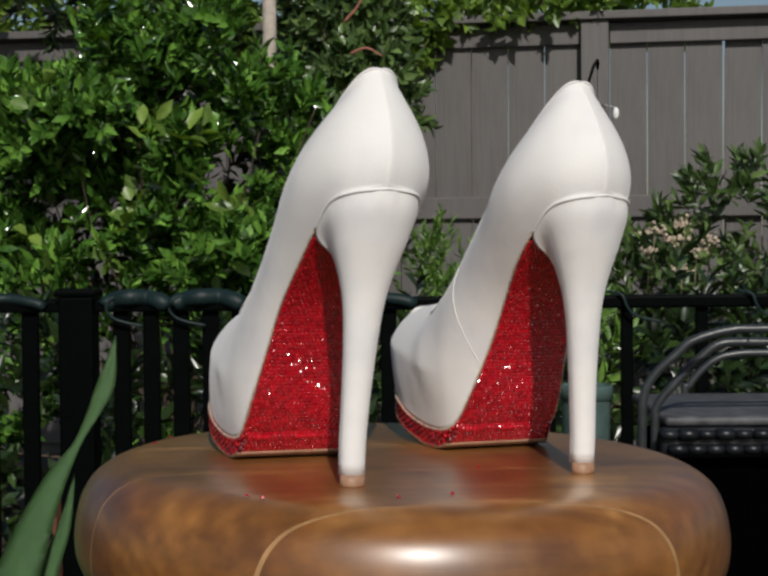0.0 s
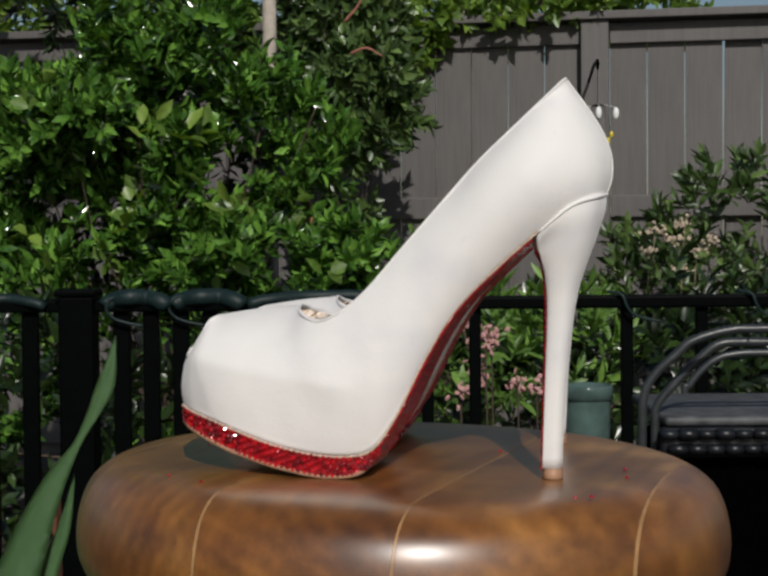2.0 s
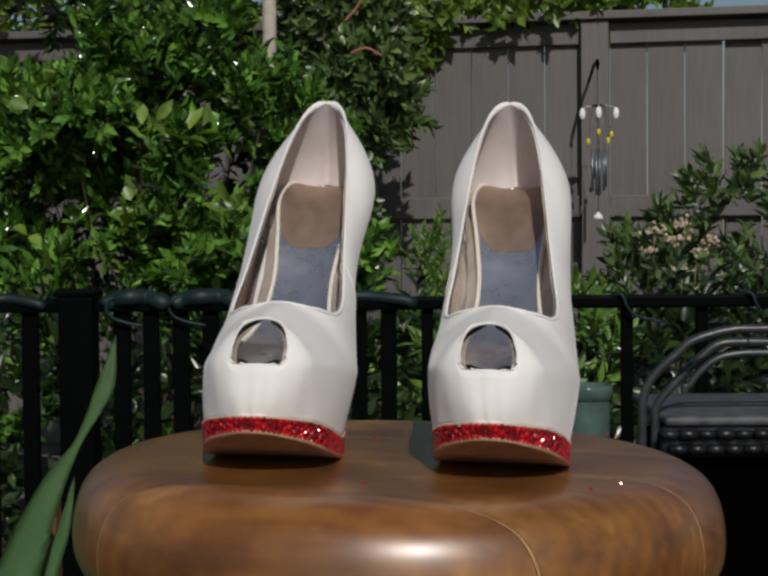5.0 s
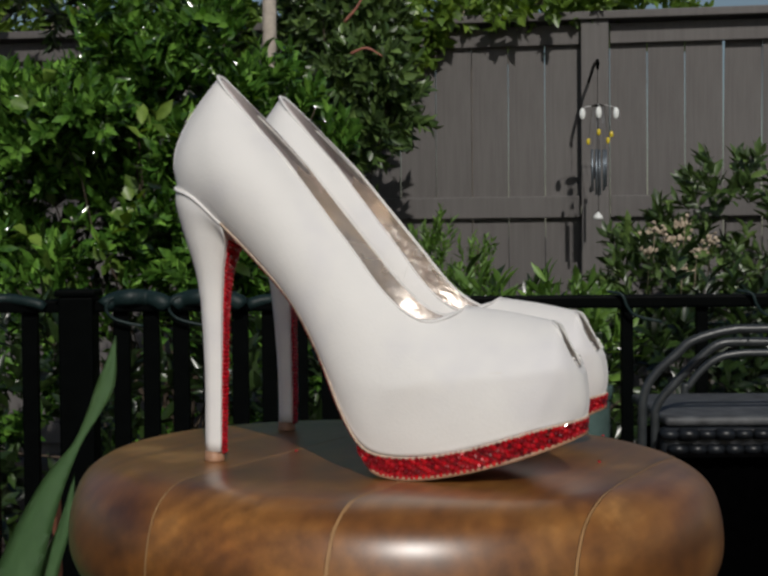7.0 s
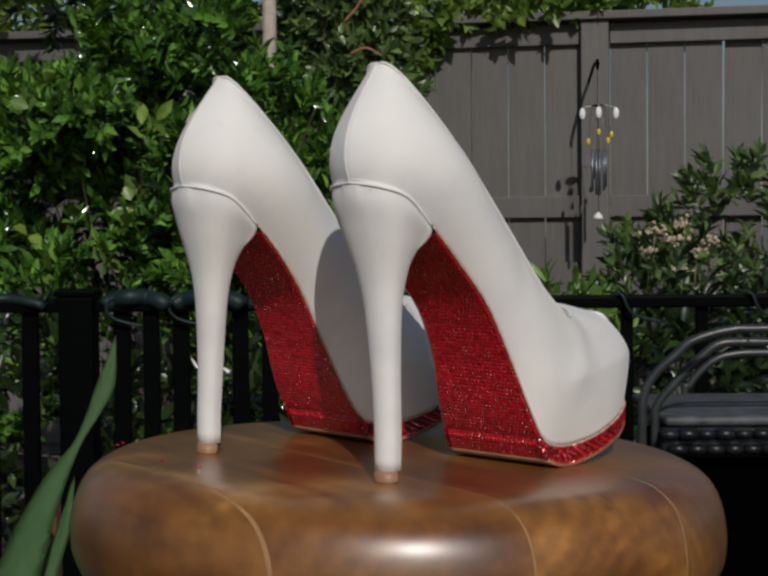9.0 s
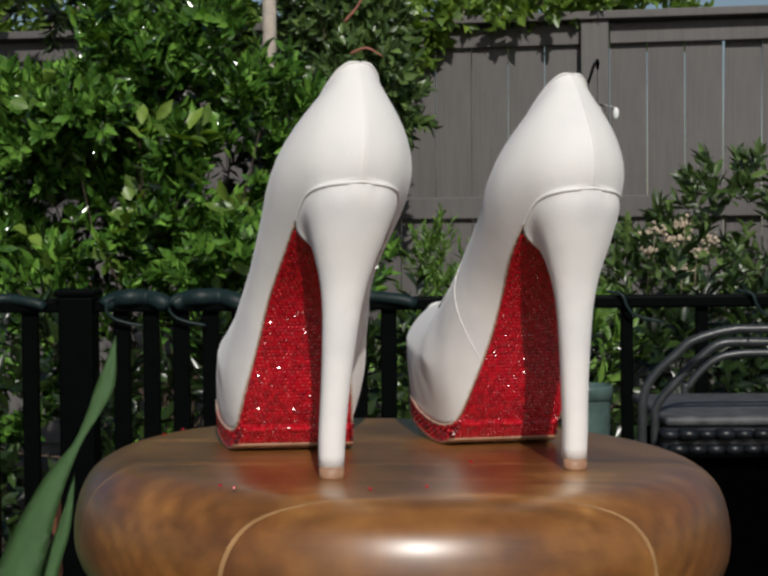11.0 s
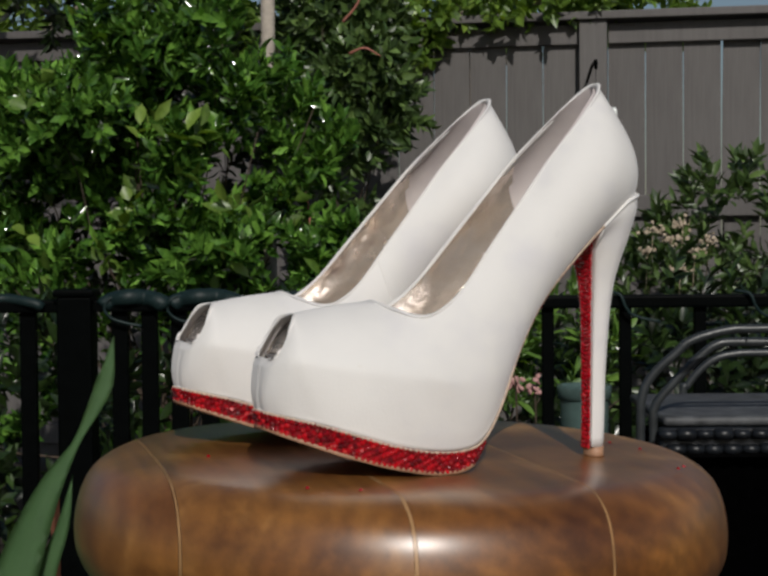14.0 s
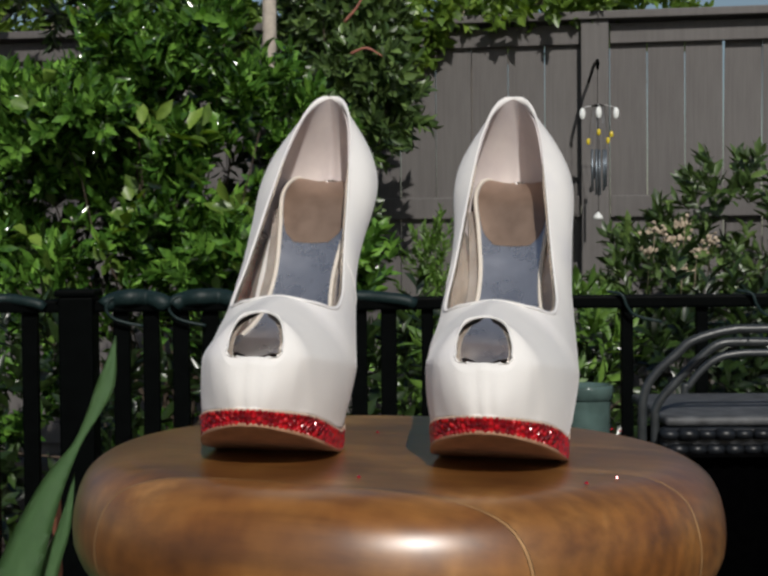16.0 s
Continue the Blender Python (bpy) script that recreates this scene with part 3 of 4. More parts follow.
    for i in range(23, 57):
        arch.append([shear((p[0] - 0.0006, p[1] * k * 0.985, p[2] - 0.0008), side) for k in np.linspace(-1, 1, 17) for p in [plus[i] if k > 0 else minus[i]]])
    for p in under[:9]:
        arch.append([shear((p[0] + 0.0015, p[1] * k * 0.985, p[2] + 0.0002), side) for k in np.linspace(-1, 1, 17)])
    arch = np.array(arch)
    base = raw("arch", [tuple(p) for row in arch for p in row], [(i * 17 + j, i * 17 + j + 1, i * 17 + 18 + j, i * 17 + 17 + j) for i in range(len(arch) - 1) for j in range(16)], REDARCH, shoe)
    base["label"] = "red underside of the arch"
    crystals("crystal_cover", arch[:, ::-1], 0.0023, base, 0.10, GEMFINE, 0.66)
    band = []
    top = f[56:]
    for i in range(61):
        t = top[round(i / 60 * (len(top) - 1))]
        b = under[i]
        band.append([(mixv(t[0], b[0], k), mixv(t[1], b[1], k), mixv(t[2], b[2], k)) for k in np.linspace(0, 1, 5)])
    band = np.array(band)
    full = np.vstack([band, (band * (1, -1, 1))[-2::-1]])
    full = np.array([[shear(p, side) for p in row] for row in full])
    bb = raw("platform_band", [tuple(p) for row in full for p in row], [(i * 5 + j, i * 5 + j + 1, i * 5 + 6 + j, i * 5 + 5 + j) for i in range(len(full) - 1) for j in range(4)], RED, shoe)
    bb["label"] = "band of red crystals round the platform"
    crystals("crystal_trim", full, 0.0031, bb, 0.13, GEM, 0.485)
    bm = bmesh.new()
    rows = []
    for p in under[6:]:
        rows.append([(p[0] + 0.0011 * (p[0] > .15), p[1] * k * 1.032, p[2] - 0.0004) for k in np.linspace(0, 1, 8)])
    both_halves(bm, np.array(rows), side)
    for q in bm.faces:
        if q.normal.z > 0:
            q.normal_flip()
    so = part("outsole", bm, TAN, shoe, "thin tan outsole")
    mod = so.modifiers.new("thickness", "SOLIDIFY")
    mod.thickness, mod.offset = 0.0018, -1
    return shoe


seat = build_stool()
LEFT_AT = pose(0.0940, -0.0446, 0, 0, 0, 188.6)
RIGHT_AT = pose(0.0685, 0.0792, 0, 0, 0, 192.7)
left_shoe = build_shoe("white peep-toe platform pump with red crystal sole standing on the stool", 1, LEANING @ LEFT_AT)
right_shoe = build_shoe("white peep-toe platform pump with red crystal sole standing on the stool", -1, LEANING @ RIGHT_AT)


# ---- crystals that came loose and lie on the seat ----
def build_loose(at):
    gem = bmesh.new()
    bmesh.ops.create_cone(gem, cap_ends=True, segments=6, radius1=0.0011, radius2=0.0006, depth=0.0009, matrix=Matrix.Translation((0, 0, 0.0005)))
    ob = part("loose_crystal", gem, GEM)
    ob.matrix_basis = LEANING @ at
    return tagged(ob, "tiny loose red crystal lying on the wooden seat", "crystal", "loose crystals")


LOOSE = [pose(x, y, 0.0003, 8, 5, 40 * k) for k, (x, y) in enumerate(((0.1227, -0.091), (0.1164, -0.0972), (0.0475, 0.0303), (0.1221, -0.0033), (0.128, -0.030), (-0.0558, -0.128), (-0.078, -0.118), (-0.1061, -0.0155)))]
loose_crystals = [build_loose(at) for at in LOOSE]

# ---- garden ----
bm = bmesh.new()
bmesh.ops.create_grid(bm, x_segments=2, y_segments=2, size=600)
tagged(part("ground", bm, SOIL), "dark bare garden soil", "ground", kind="structure")

FENCE = pose(0.746, 4.95, 0, 0, 0, -9.5)


def build_fence():
    fence = thing("fence", "tall brown-grey painted board fence with posts and capped rail", "fence", FENCE, kind="structure")
    bm = bmesh.new()
    box(bm, -0.5, 0.5, -0.009, 0.009, -0.5, 0.5, 0.003)
    x = 0.055
    spots = []
    for k in range(22):
        spots.append((x + 0.069, k))
        x += 0.138 + (0.006 if k == 2 else 0.0036)
    x = -0.055
    for k in range(42):
        spots.append((x - 0.069, -k - 1))
        x -= 0.138 + 0.0036
    me = bpy.data.meshes.new("board")
    bm.to_mesh(me)
    bm.free()
    me.materials.append(BOARD)
    for c, k in spots:
        for z0, z1 in ((1.03, 1.728), (0.03, 1.0)):
            ob = new("board", me)
            ob.parent = fence
            ob.matrix_basis = Matrix.Translation((c, 0.012 if k == 3 else random.uniform(-0.002, 0.002), (z0 + z1) / 2)) @ Matrix.Rotation(0.0105 if k == 3 and z0 > 1 else random.uniform(-0.0012, 0.0012), 4, "Y") @ Matrix.Diagonal((0.138, 1, z1 - z0, 1))
    for x in (-5.04, -2.52, 0.0, 2.52):
        bm = bmesh.new()
        box(bm, x - 0.052, x + 0.052, -0.075, 0.03, 0, 1.731, 0.004)
        part("post", bm, BOARD, fence)
    for name, z0, z1, y0 in (("top_rail", 1.646, 1.722, -0.035), ("middle_rail", 0.985, 1.068, -0.035), ("bottom_rail", 0.08, 0.16, -0.035)):
        for x0, x1 in ((-7.5, -5.10), (-4.985, -2.575), (-2.465, -0.056), (0.056, 2.465), (2.575, 3.6)):
            bm = bmesh.new()
            box(bm, x0, x1, y0, -0.010, z0, z1, 0.004)
            part(name, bm, BOARD, fence)
    bm = bmesh.new()
    box(bm, -7.5, 3.6, -0.095, 0.06, 1.733, 1.763, 0.004)
    part("cap", bm, BOARD, fence)
    return fence


def leaf_cloud(name, stems, material, parent, length, width, per=13, spread=0.75, seed=3, curl=0.25):
    """Leaves set round many short stems. stems: (foot, direction, stem length)."""
    rng = np.random.default_rng(seed)
    V, F = [], []
    prof = ((0.0, 0.0), (0.30, 0.80), (0.62, 0.95), (1.0, 0.0))
    for foot, way, size in stems:
        foot, way = np.array(foot), np.array(way) / np.linalg.norm(way)
        for k in range(per):
            s = (k + rng.random()) / per
            turn = k * 2.4 + rng.random() * 0.8
            a = np.cross(way, (0.31, 0.87, 0.4))
            a /= np.linalg.norm(a)
            b = np.cross(way, a)
            rad = a * math.cos(turn) + b * math.sin(turn)
            tilt = spread * (1.15 - 0.75 * s) * rng.uniform(0.7, 1.3)
            d = way * math.cos(tilt) + rad * math.sin(tilt)
            across = np.cross(d, way + rng.normal(0, 0.35, 3))
            nl = np.linalg.norm(across)
            if nl < 1e-6:
                continue
            across /= nl
            n = np.cross(across, d)
            p = foot + way * size * s
            L, W = length * rng.uniform(0.6, 1.15), width * rng.uniform(0.7, 1.2)
            o = len(V)
            q = [p]
            for t, w in prof[1:3]:
                c = p + d * L * t - n * L * curl * t * t
                q += [c - across * W * w / 2 + n * W * 0.16, c - n * W * 0.05, c + across * W * w / 2 + n * W * 0.16]
            q.append(p + d * L - n * L * curl)
            V += [tuple(v) for v in q]
            F += [(o, o + 2, o + 1), (o, o + 3, o + 2), (o + 1, o + 2, o + 5, o + 4), (o + 2, o + 3, o + 6, o + 5), (o + 4, o + 5, o + 7), (o + 5, o + 6, o + 7)]
    ob = raw(name, V, F, material, parent)
    return tagged(ob, kind="stuff")


def shell_stems(lumps, count, rng, up=0.55, size=(0.06, 0.13), inner=0.55, clumps=0):
    """Stems over lumpy masses: lumps are (centre, radii)."""
    vol = np.array([l[1][0] * l[1][1] * l[1][2] for l in lumps]) ** 0.67
    if clumps:
        seeds = shell_stems(lumps, clumps, rng, up, size, 0.75)
        out = []
        for p, way, s in seeds:
            for _ in range(count // clumps):
                out.append((p + rng.normal(0, 0.040, 3), np.array(way) + rng.normal(0, 0.35, 3), s * rng.uniform(0.7, 1.2)))
        return out
    out = []
    while len(out) < count:
        c, r = lumps[rng.choice(len(lumps), p=vol / vol.sum())]
        d = rng.normal(size=3)
        d /= np.linalg.norm(d)
        k = rng.uniform(inner, 1.0) ** 0.5
        p = np.array(c) + d * np.array(r) * k
        if p[2] < 0.05:
            continue
        way = d * np.array((0.8, 1.0, 0.7)) + np.array((0, 0, up)) + rng.normal(0, 0.28, 3)
        out.append((p, way, rng.uniform(*size)))
    return out


def limbs(parent, foot, ends, radius, material=TWIG, name="branch", seed=1, power=1.4):
    rng = np.random.default_rng(seed)
    for e in ends:
        bm = bmesh.new()
        a, b = np.array(foot, float), np.array(e, float)
        pts = [a + (b - a) * np.array((t ** power, t ** power, t)) + rng.normal(0, 0.02, 3) * math.sin(t * 3.1) for t in np.linspace(0, 1, 9)]
        tube(bm, pts, radius, 7, radius * 0.3)
        part(name, smooth(bm), material, parent)


def build_shrub(name, label, lumps, count, leaf, seed, foot, length=0.055, width=0.020, per=13, spread=0.75, stem=(0.06, 0.13), up=0.55, cat="shrub", power=1.4, clumps=0):
    rng = np.random.default_rng(seed)
    sh = thing(name, label, cat)
    limbs(sh, foot, [np.array(c) + rng.normal(0, 0.08, 3) for c, r in lumps for _ in range(2 if len(lumps) < 8 else 1)], 0.008 if len(lumps) < 8 else 0.005, seed=seed, power=power)
    leaf_cloud("crown", shell_stems(lumps, count, rng, up, stem, 0.55, clumps), leaf, sh, length, width, per, spread, seed)
    return sh


fence = build_fence()
# masses of foliage: centre and radius
FRONT = [((-1.08, 3.52, 1.24), 0.085), ((-0.94, 3.48, 1.28), 0.099), ((-0.86, 3.57, 1.43), 0.101), ((-0.69, 3.50, 1.52), 0.099), ((-0.56, 3.47, 1.50), 0.084), ((-0.70, 3.57, 1.37), 0.086), ((-0.97, 3.73, 1.15), 0.104), ((-1.13, 3.69, 1.11), 0.081), ((-1.17, 3.68, 0.90), 0.088), ((-1.03, 3.52, 0.81), 0.099), ((-0.73, 3.61, 0.94), 0.102), ((-0.60, 3.53, 0.86), 0.100), ((-0.49, 3.50, 0.88), 0.085), ((-0.59, 3.48, 1.12), 0.054), ((-0.49, 3.51, 1.27), 0.078), ((-0.39, 3.73, 1.30), 0.082), ((-0.30, 3.70, 1.19), 0.077), ((-0.36, 3.69, 1.00), 0.067), ((-0.85, 3.69, 1.03), 0.067), ((-0.19, 3.51, 0.85), 0.085), ((-0.43, 3.54, 1.42), 0.064), ((-1.17, 3.64, 1.37), 0.066), ((-0.82, 3.67, 1.27), 0.071)]
REAR = [((-0.31, 4.55, 1.64), 0.123), ((-0.17, 4.56, 1.68), 0.150), ((-0.12, 4.28, 1.47), 0.100), ((-0.03, 4.46, 1.38), 0.087), ((-0.22, 4.49, 1.43), 0.096), ((-0.29, 4.43, 1.18), 0.077), ((-0.14, 4.31, 1.27), 0.076), ((-0.21, 4.42, 0.99), 0.052)]


def masses(balls):
    return [(c, (r * 0.86, r, r * 0.8)) for c, r in balls]


big_shrub = build_shrub("shrub", "large open shrub with glossy dark green leaves", masses(FRONT), 1150, LEAF, 11, (-0.7, 3.75, 0.0), 0.064, 0.024, 12, 0.75, (0.03, 0.09), 0.8, clumps=190)
# low foliage, plus two unseen masses added overhead to shade the upper left
rng = np.random.default_rng(29)
leaf_cloud("lower_and_shading_leaves", shell_stems([((-0.85, 3.5, 0.46), (0.60, 0.30, 0.28)), ((-0.27, 3.6, 0.62), (0.16, 0.16, 0.16)), ((-1.35, 3.6, 0.65), (0.36, 0.35, 0.40)), ((-1.15, 3.25, 2.48), (0.50, 0.32, 0.2)), ((-1.30, 4.5, 2.20), (0.50, 0.3, 0.26))], 560, rng, 0.6), LEAF, big_shrub, 0.060, 0.022, 12, 0.75, 29)
# darkened leaves fill the shrub's gaps as painted shade; the last mass hides the cap
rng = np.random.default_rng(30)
leaf_cloud("shade_leaves", shell_stems([((-0.85, 3.80, 0.92), (0.42, 0.18, 0.36)), ((-0.52, 3.80, 0.80), (0.36, 0.20, 0.26)), ((-0.60, 3.85, 1.32), (0.26, 0.18, 0.24)), ((-1.30, 3.8, 0.8), (0.35, 0.25, 0.40)), ((-1.22, 4.6, 1.78), (0.34, 0.15, 0.11))], 290, rng, 0.3, (0.06, 0.12), 0.2), LEAFSHADE, big_shrub, 0.062, 0.024, 13, 0.9, 30)
rng = np.random.default_rng(31)
leaf_cloud("broad_leaves", shell_stems([((-0.95, 3.40, 0.95), (0.50, 0.25, 0.40)), ((-0.5, 3.45, 0.85), (0.36, 0.25, 0.22))], 62, rng, 0.3, (0.03, 0.06), 0.9), LEAFVINE, big_shrub, 0.070, 0.038, 3, 1.0, 31)
rear_shrub = build_shrub("shrub", "shaded leafy shrub leaning on the fence", masses(REAR), 480, LEAFDULL, 17, (-0.25, 4.45, 0.0), 0.062, 0.026, 11, 0.85, (0.05, 0.11), 0.1)
for pts in (((-0.18, 3.95, 1.60), (-0.13, 3.94, 1.66), (-0.10, 3.94, 1.75)), ((-0.16, 3.95, 1.50), (-0.11, 3.93, 1.515), (-0.06, 3.94, 1.49)), ((-0.30, 3.7, 0.86), (-0.275, 3.7, 0.96), (-0.29, 3.72, 1.06))):
    bm = bmesh.new()
    tube(bm, [Vector(p) for p in spline(pts, 12)], 0.005, 7, 0.003)
    part("bare_twig", smooth(bm), REDTWIG, rear_shrub, "reddish bare twig")
right_shrub = build_shrub("shrub", "leafy green shrub with faded cream flower heads by the fence", [
    ((1.10, 4.2, 0.90), (0.20, 0.25, 0.22)), ((0.86, 4.2, 0.74), (0.18, 0.25, 0.18)), ((1.45, 4.2, 0.80), (0.30, 0.3, 0.30)), ((0.95, 4.1, 0.48), (0.45, 0.3, 0.32))],
    300, LEAFDULL, 12, (1.1, 4.3, 0.0), 0.070, 0.024, 11)
for p in ((0.80, 3.94, 0.93), (0.86, 3.95, 0.90), (0.90, 3.96, 0.95), (0.93, 3.92, 0.86), (0.78, 3.92, 0.86), (0.98, 3.95, 0.90), (0.88, 3.9, 0.80)):
    bm = bmesh.new()
    rng = random.Random(str(p))
    for _ in range(26):
        o = Vector((rng.gauss(0, 0.018), rng.gauss(0, 0.012), rng.gauss(0, 0.010)))
        bmesh.ops.create_icosphere(bm, subdivisions=1, radius=rng.uniform(0.004, 0.009), matrix=Matrix.Translation(o) @ Euler((rng.random() * 6, rng.random() * 6, 0)).to_matrix().to_4x4() @ Matrix.Diagonal((1, 1, 0.35, 1)))
    tube(bm, [(0, 0, 0), (0.005, 0.06, -0.10), (0.01, 0.12, -0.16)], 0.002, 5)
    part("flower_head", bm, DRY, right_shrub, "faded cream flower head").matrix_basis = Matrix.Translation(p)
feather_plant = build_shrub("bushy_plant", "feathery light green plant in front of the fence", [
    ((0.11, 4.50, 0.80), (0.035, 0.08, 0.12)), ((0.255, 4.50, 0.73), (0.05, 0.08, 0.07)), ((0.17, 4.45, 0.60), (0.16, 0.12, 0.10)), ((0.15, 4.40, 0.40), (0.22, 0.16, 0.20))],
    330, LEAFFERN, 13, (0.17, 4.5, 0.0), 0.040, 0.010, 18, 0.6, (0.08, 0.15), 1.2, "plant")
# the shade behind the railing is in this planting's leaf colour
shaded_hedge = build_shrub("hedge", "low green planting behind the railing, coloured as if in deep shade", [
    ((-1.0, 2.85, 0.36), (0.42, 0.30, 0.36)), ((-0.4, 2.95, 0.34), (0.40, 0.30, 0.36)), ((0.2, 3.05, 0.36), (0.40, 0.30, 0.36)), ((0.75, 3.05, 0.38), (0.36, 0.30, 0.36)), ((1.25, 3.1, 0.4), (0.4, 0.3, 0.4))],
    600, LEAFSHADE, 14, (0.0, 3.1, 0.0), 0.075, 0.026, 10, 0.9, (0.06, 0.14), 0.6, "hedge")
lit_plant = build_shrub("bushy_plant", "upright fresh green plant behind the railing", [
    ((0.19, 2.75, 0.62), (0.10, 0.10, 0.14)), ((0.40, 2.8, 0.62), (0.10, 0.10, 0.12))],
    60, LEAFFERN, 16, (0.25, 2.8, 0.0), 0.065, 0.016, 10, 0.8, (0.06, 0.12), 0.9, "plant")
vine = build_shrub("vine", "bright green climbing vine spilling over the fence top", [
    ((0.10, 5.02, 1.83), (0.34, 0.13, 0.10)), ((0.50, 4.95, 1.83), (0.26, 0.12, 0.07)), ((-0.4, 5.08, 1.80), (0.4, 0.15, 0.14)), ((0.75, 4.93, 1.86), (0.25, 0.1, 0.05)), ((-0.05, 4.95, 1.70), (0.16, 0.08, 0.12))],
    330, LEAFVINE, 15, (-0.3, 5.45, 0.0), 0.06, 0.034, 10, 1.0, (0.04, 0.09), 0.2, "vine", 9)


def build_tree(foot, lumps, count, seed, height):
    rng = np.random.default_rng(seed)
    tr = thing("tree", "leafy green tree standing behind the fence", "tree")
    bm = bmesh.new()
    tube(bm, [Vector(foot) + Vector((0.05 * math.sin(t * 3), 0, t * height)) for t in np.linspace(0, 1, 9)], 0.09, 10, 0.04)
    part("trunk", smooth(bm), BARK, tr)
    limbs(tr, Vector(foot) + Vector((0, 0, height * 0.6)), [np.array(c) for c, r in lumps], 0.035, BARK, "limb", seed)
    leaf_cloud("crown", shell_stems(lumps, count, rng, 0.3, (0.1, 0.2)), LEAFVINE, tr, 0.09, 0.045, 11, 0.9, seed)


build_tree((0.3, 7.6, 0), [((-0.4, 7.6, 2.75), (0.9, 0.7, 0.55)), ((0.6, 7.7, 2.65), (0.8, 0.7, 0.42)), ((1.3, 7.7, 2.6), (0.5, 0.6, 0.28)), ((0.3, 7.6, 2.22), (0.65, 0.5, 0.32)), ((1.1, 7.7, 2.16), (0.55, 0.5, 0.28))], 560, 21, 2.8)
build_tree((-2.2, 7.0, 0), [((-2.2, 7.0, 2.4), (1.0, 0.8, 0.6)), ((-1.3, 7.0, 2.3), (0.8, 0.7, 0.5)), ((-2.9, 7.0, 2.2), (0.8, 0.7, 0.7))], 420, 22, 2.8)

# ---- railing ----
RAIL_Y = 1.70


def build_railing():
    rl = thing("railing", "black painted railing with upright balusters and a flat top rail", "railing", pose(0, RAIL_Y, 0))
    bm = bmesh.new()
    box(bm, -1.2, 1.2, -0.022, 0.022, 0.795, 0.816, 0.004)
    part("top_rail", bm, BLACK, rl)
    bm = bmesh.new()
    box(bm, -1.2, 1.2, -0.015, 0.015, 0.10, 0.13, 0.003)
    part("bottom_rail", bm, BLACK, rl)
    xs = [-0.70, -0.63] + [-0.475 + 0.050 * k for k in range(10)] + [0.04, 0.12, 0.245, 0.375, 0.50, 0.63, 0.75]
    for x in xs:
        bm = bmesh.new()
        w = 0.0135 if x < 0 else 0.010
        box(bm, -w, w, -0.009, 0.009, 0.13, 0.795, 0.002)
        part("baluster", bm, BLACK, rl).matrix_basis = Matrix.Translation((x, 0, 0))
    bm = bmesh.new()
    box(bm, -0.029, 0.029, -0.029, 0.029, 0, 0.822, 0.004)
    box(bm, -0.034, 0.034, -0.034, 0.034, 0.8225, 0.834, 0.004)
    part("post", bm, BLACK, rl).matrix_basis = Matrix.Translation((-0.545, -0.012, 0))
    bm = bmesh.new()
    box(bm, -0.029, 0.029, -0.029, 0.029, 0, 0.794, 0.004)
    part("post", bm, BLACK, rl).matrix_basis = Matrix.Translation((1.1, 0.0, 0))
    return rl


railing = build_railing()


# ---- patio chair ----
SEATPALE = plain("worn_grey_paint", (0.075, 0.078, 0.082), 0.6, grain=45, shift=0.45)
SOOT = plain("soot_grey_metal", (0.009, 0.011, 0.014), 0.4, grain=25, shift=0.6, spec=0.4)


def build_chair():
    ch = thing("patio_chair", "dark grey tubular metal patio chair with looped arms and slatted seat", "chair", pose(0.297, 1.05, 0))
    for pts in (((0.0, 0.0, 0.0), (-0.002, 0.0, 0.40), (-0.001, 0.0, 0.663), (0.002, 0.0, 0.718), (0.0164, 0.0, 0.7445), (0.0426, 0.0, 0.7687), (0.0627, 0.0, 0.785), (0.108, 0.0, 0.7975), (0.155, 0.0, 0.799), (0.40, 0.0, 0.80)),
                ((0.028, 0.07, 0.0), (0.027, 0.07, 0.40), (0.027, 0.07, 0.653), (0.029, 0.07, 0.694), (0.052, 0.07, 0.724), (0.0825, 0.07, 0.755), (0.1096, 0.07, 0.775), (0.142, 0.07, 0.7776), (0.173, 0.07, 0.7773), (0.40, 0.07, 0.777)),
                ((0.118, 0.35, 0.0), (0.118, 0.35, 0.40), (0.118, 0.35, 0.669), (0.124, 0.35, 0.692), (0.146, 0.35, 0.7186), (0.169, 0.35, 0.734), (0.199, 0.35, 0.740), (0.241, 0.35, 0.741), (0.50, 0.35, 0.741))):
        bm = bmesh.new()
        tube(bm, [Vector(p) for p in spline(pts, 60)], 0.0058, 12)
        part("arm_tube", smooth(bm), CHAIRMETAL, ch)
    bm = bmesh.new()
    box(bm, 0.036, 0.40, 0.045, 0.33, 0.672, 0.684, 0.005)
    part("seat", smooth(bm), SEATPALE, ch, "flat worn grey seat")
    rng = random.Random(8)
    bm = bmesh.new()
    box(bm, 0.030, 0.40, 0.040, 0.060, 0.632, 0.671, 0.006)
    part("seat_rail", smooth(bm), SOOT, ch)
    for row, z in enumerate((0.662, 0.643)):
        for k in range(8):
            bm = bmesh.new()
            x = 0.040 + 0.0235 * k + 0.011 * row
            tube(bm, [(x - 0.009, 0.040, z), (x - 0.005, 0.0345, z + 0.001), (x, 0.032, z + 0.001), (x + 0.005, 0.0345, z + 0.001), (x + 0.009, 0.040, z)], 0.0072 + rng.uniform(-0.0015, 0.001), 8)
            part("woven_strand", smooth(bm), SOOT, ch)
    # added solid block, coloured black in place of the shade under the seat
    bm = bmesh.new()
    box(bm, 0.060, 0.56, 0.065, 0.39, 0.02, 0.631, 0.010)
    part("shade_block", bm, SEATSHADE, ch, "black block standing in for the shade below the seat")
    return ch


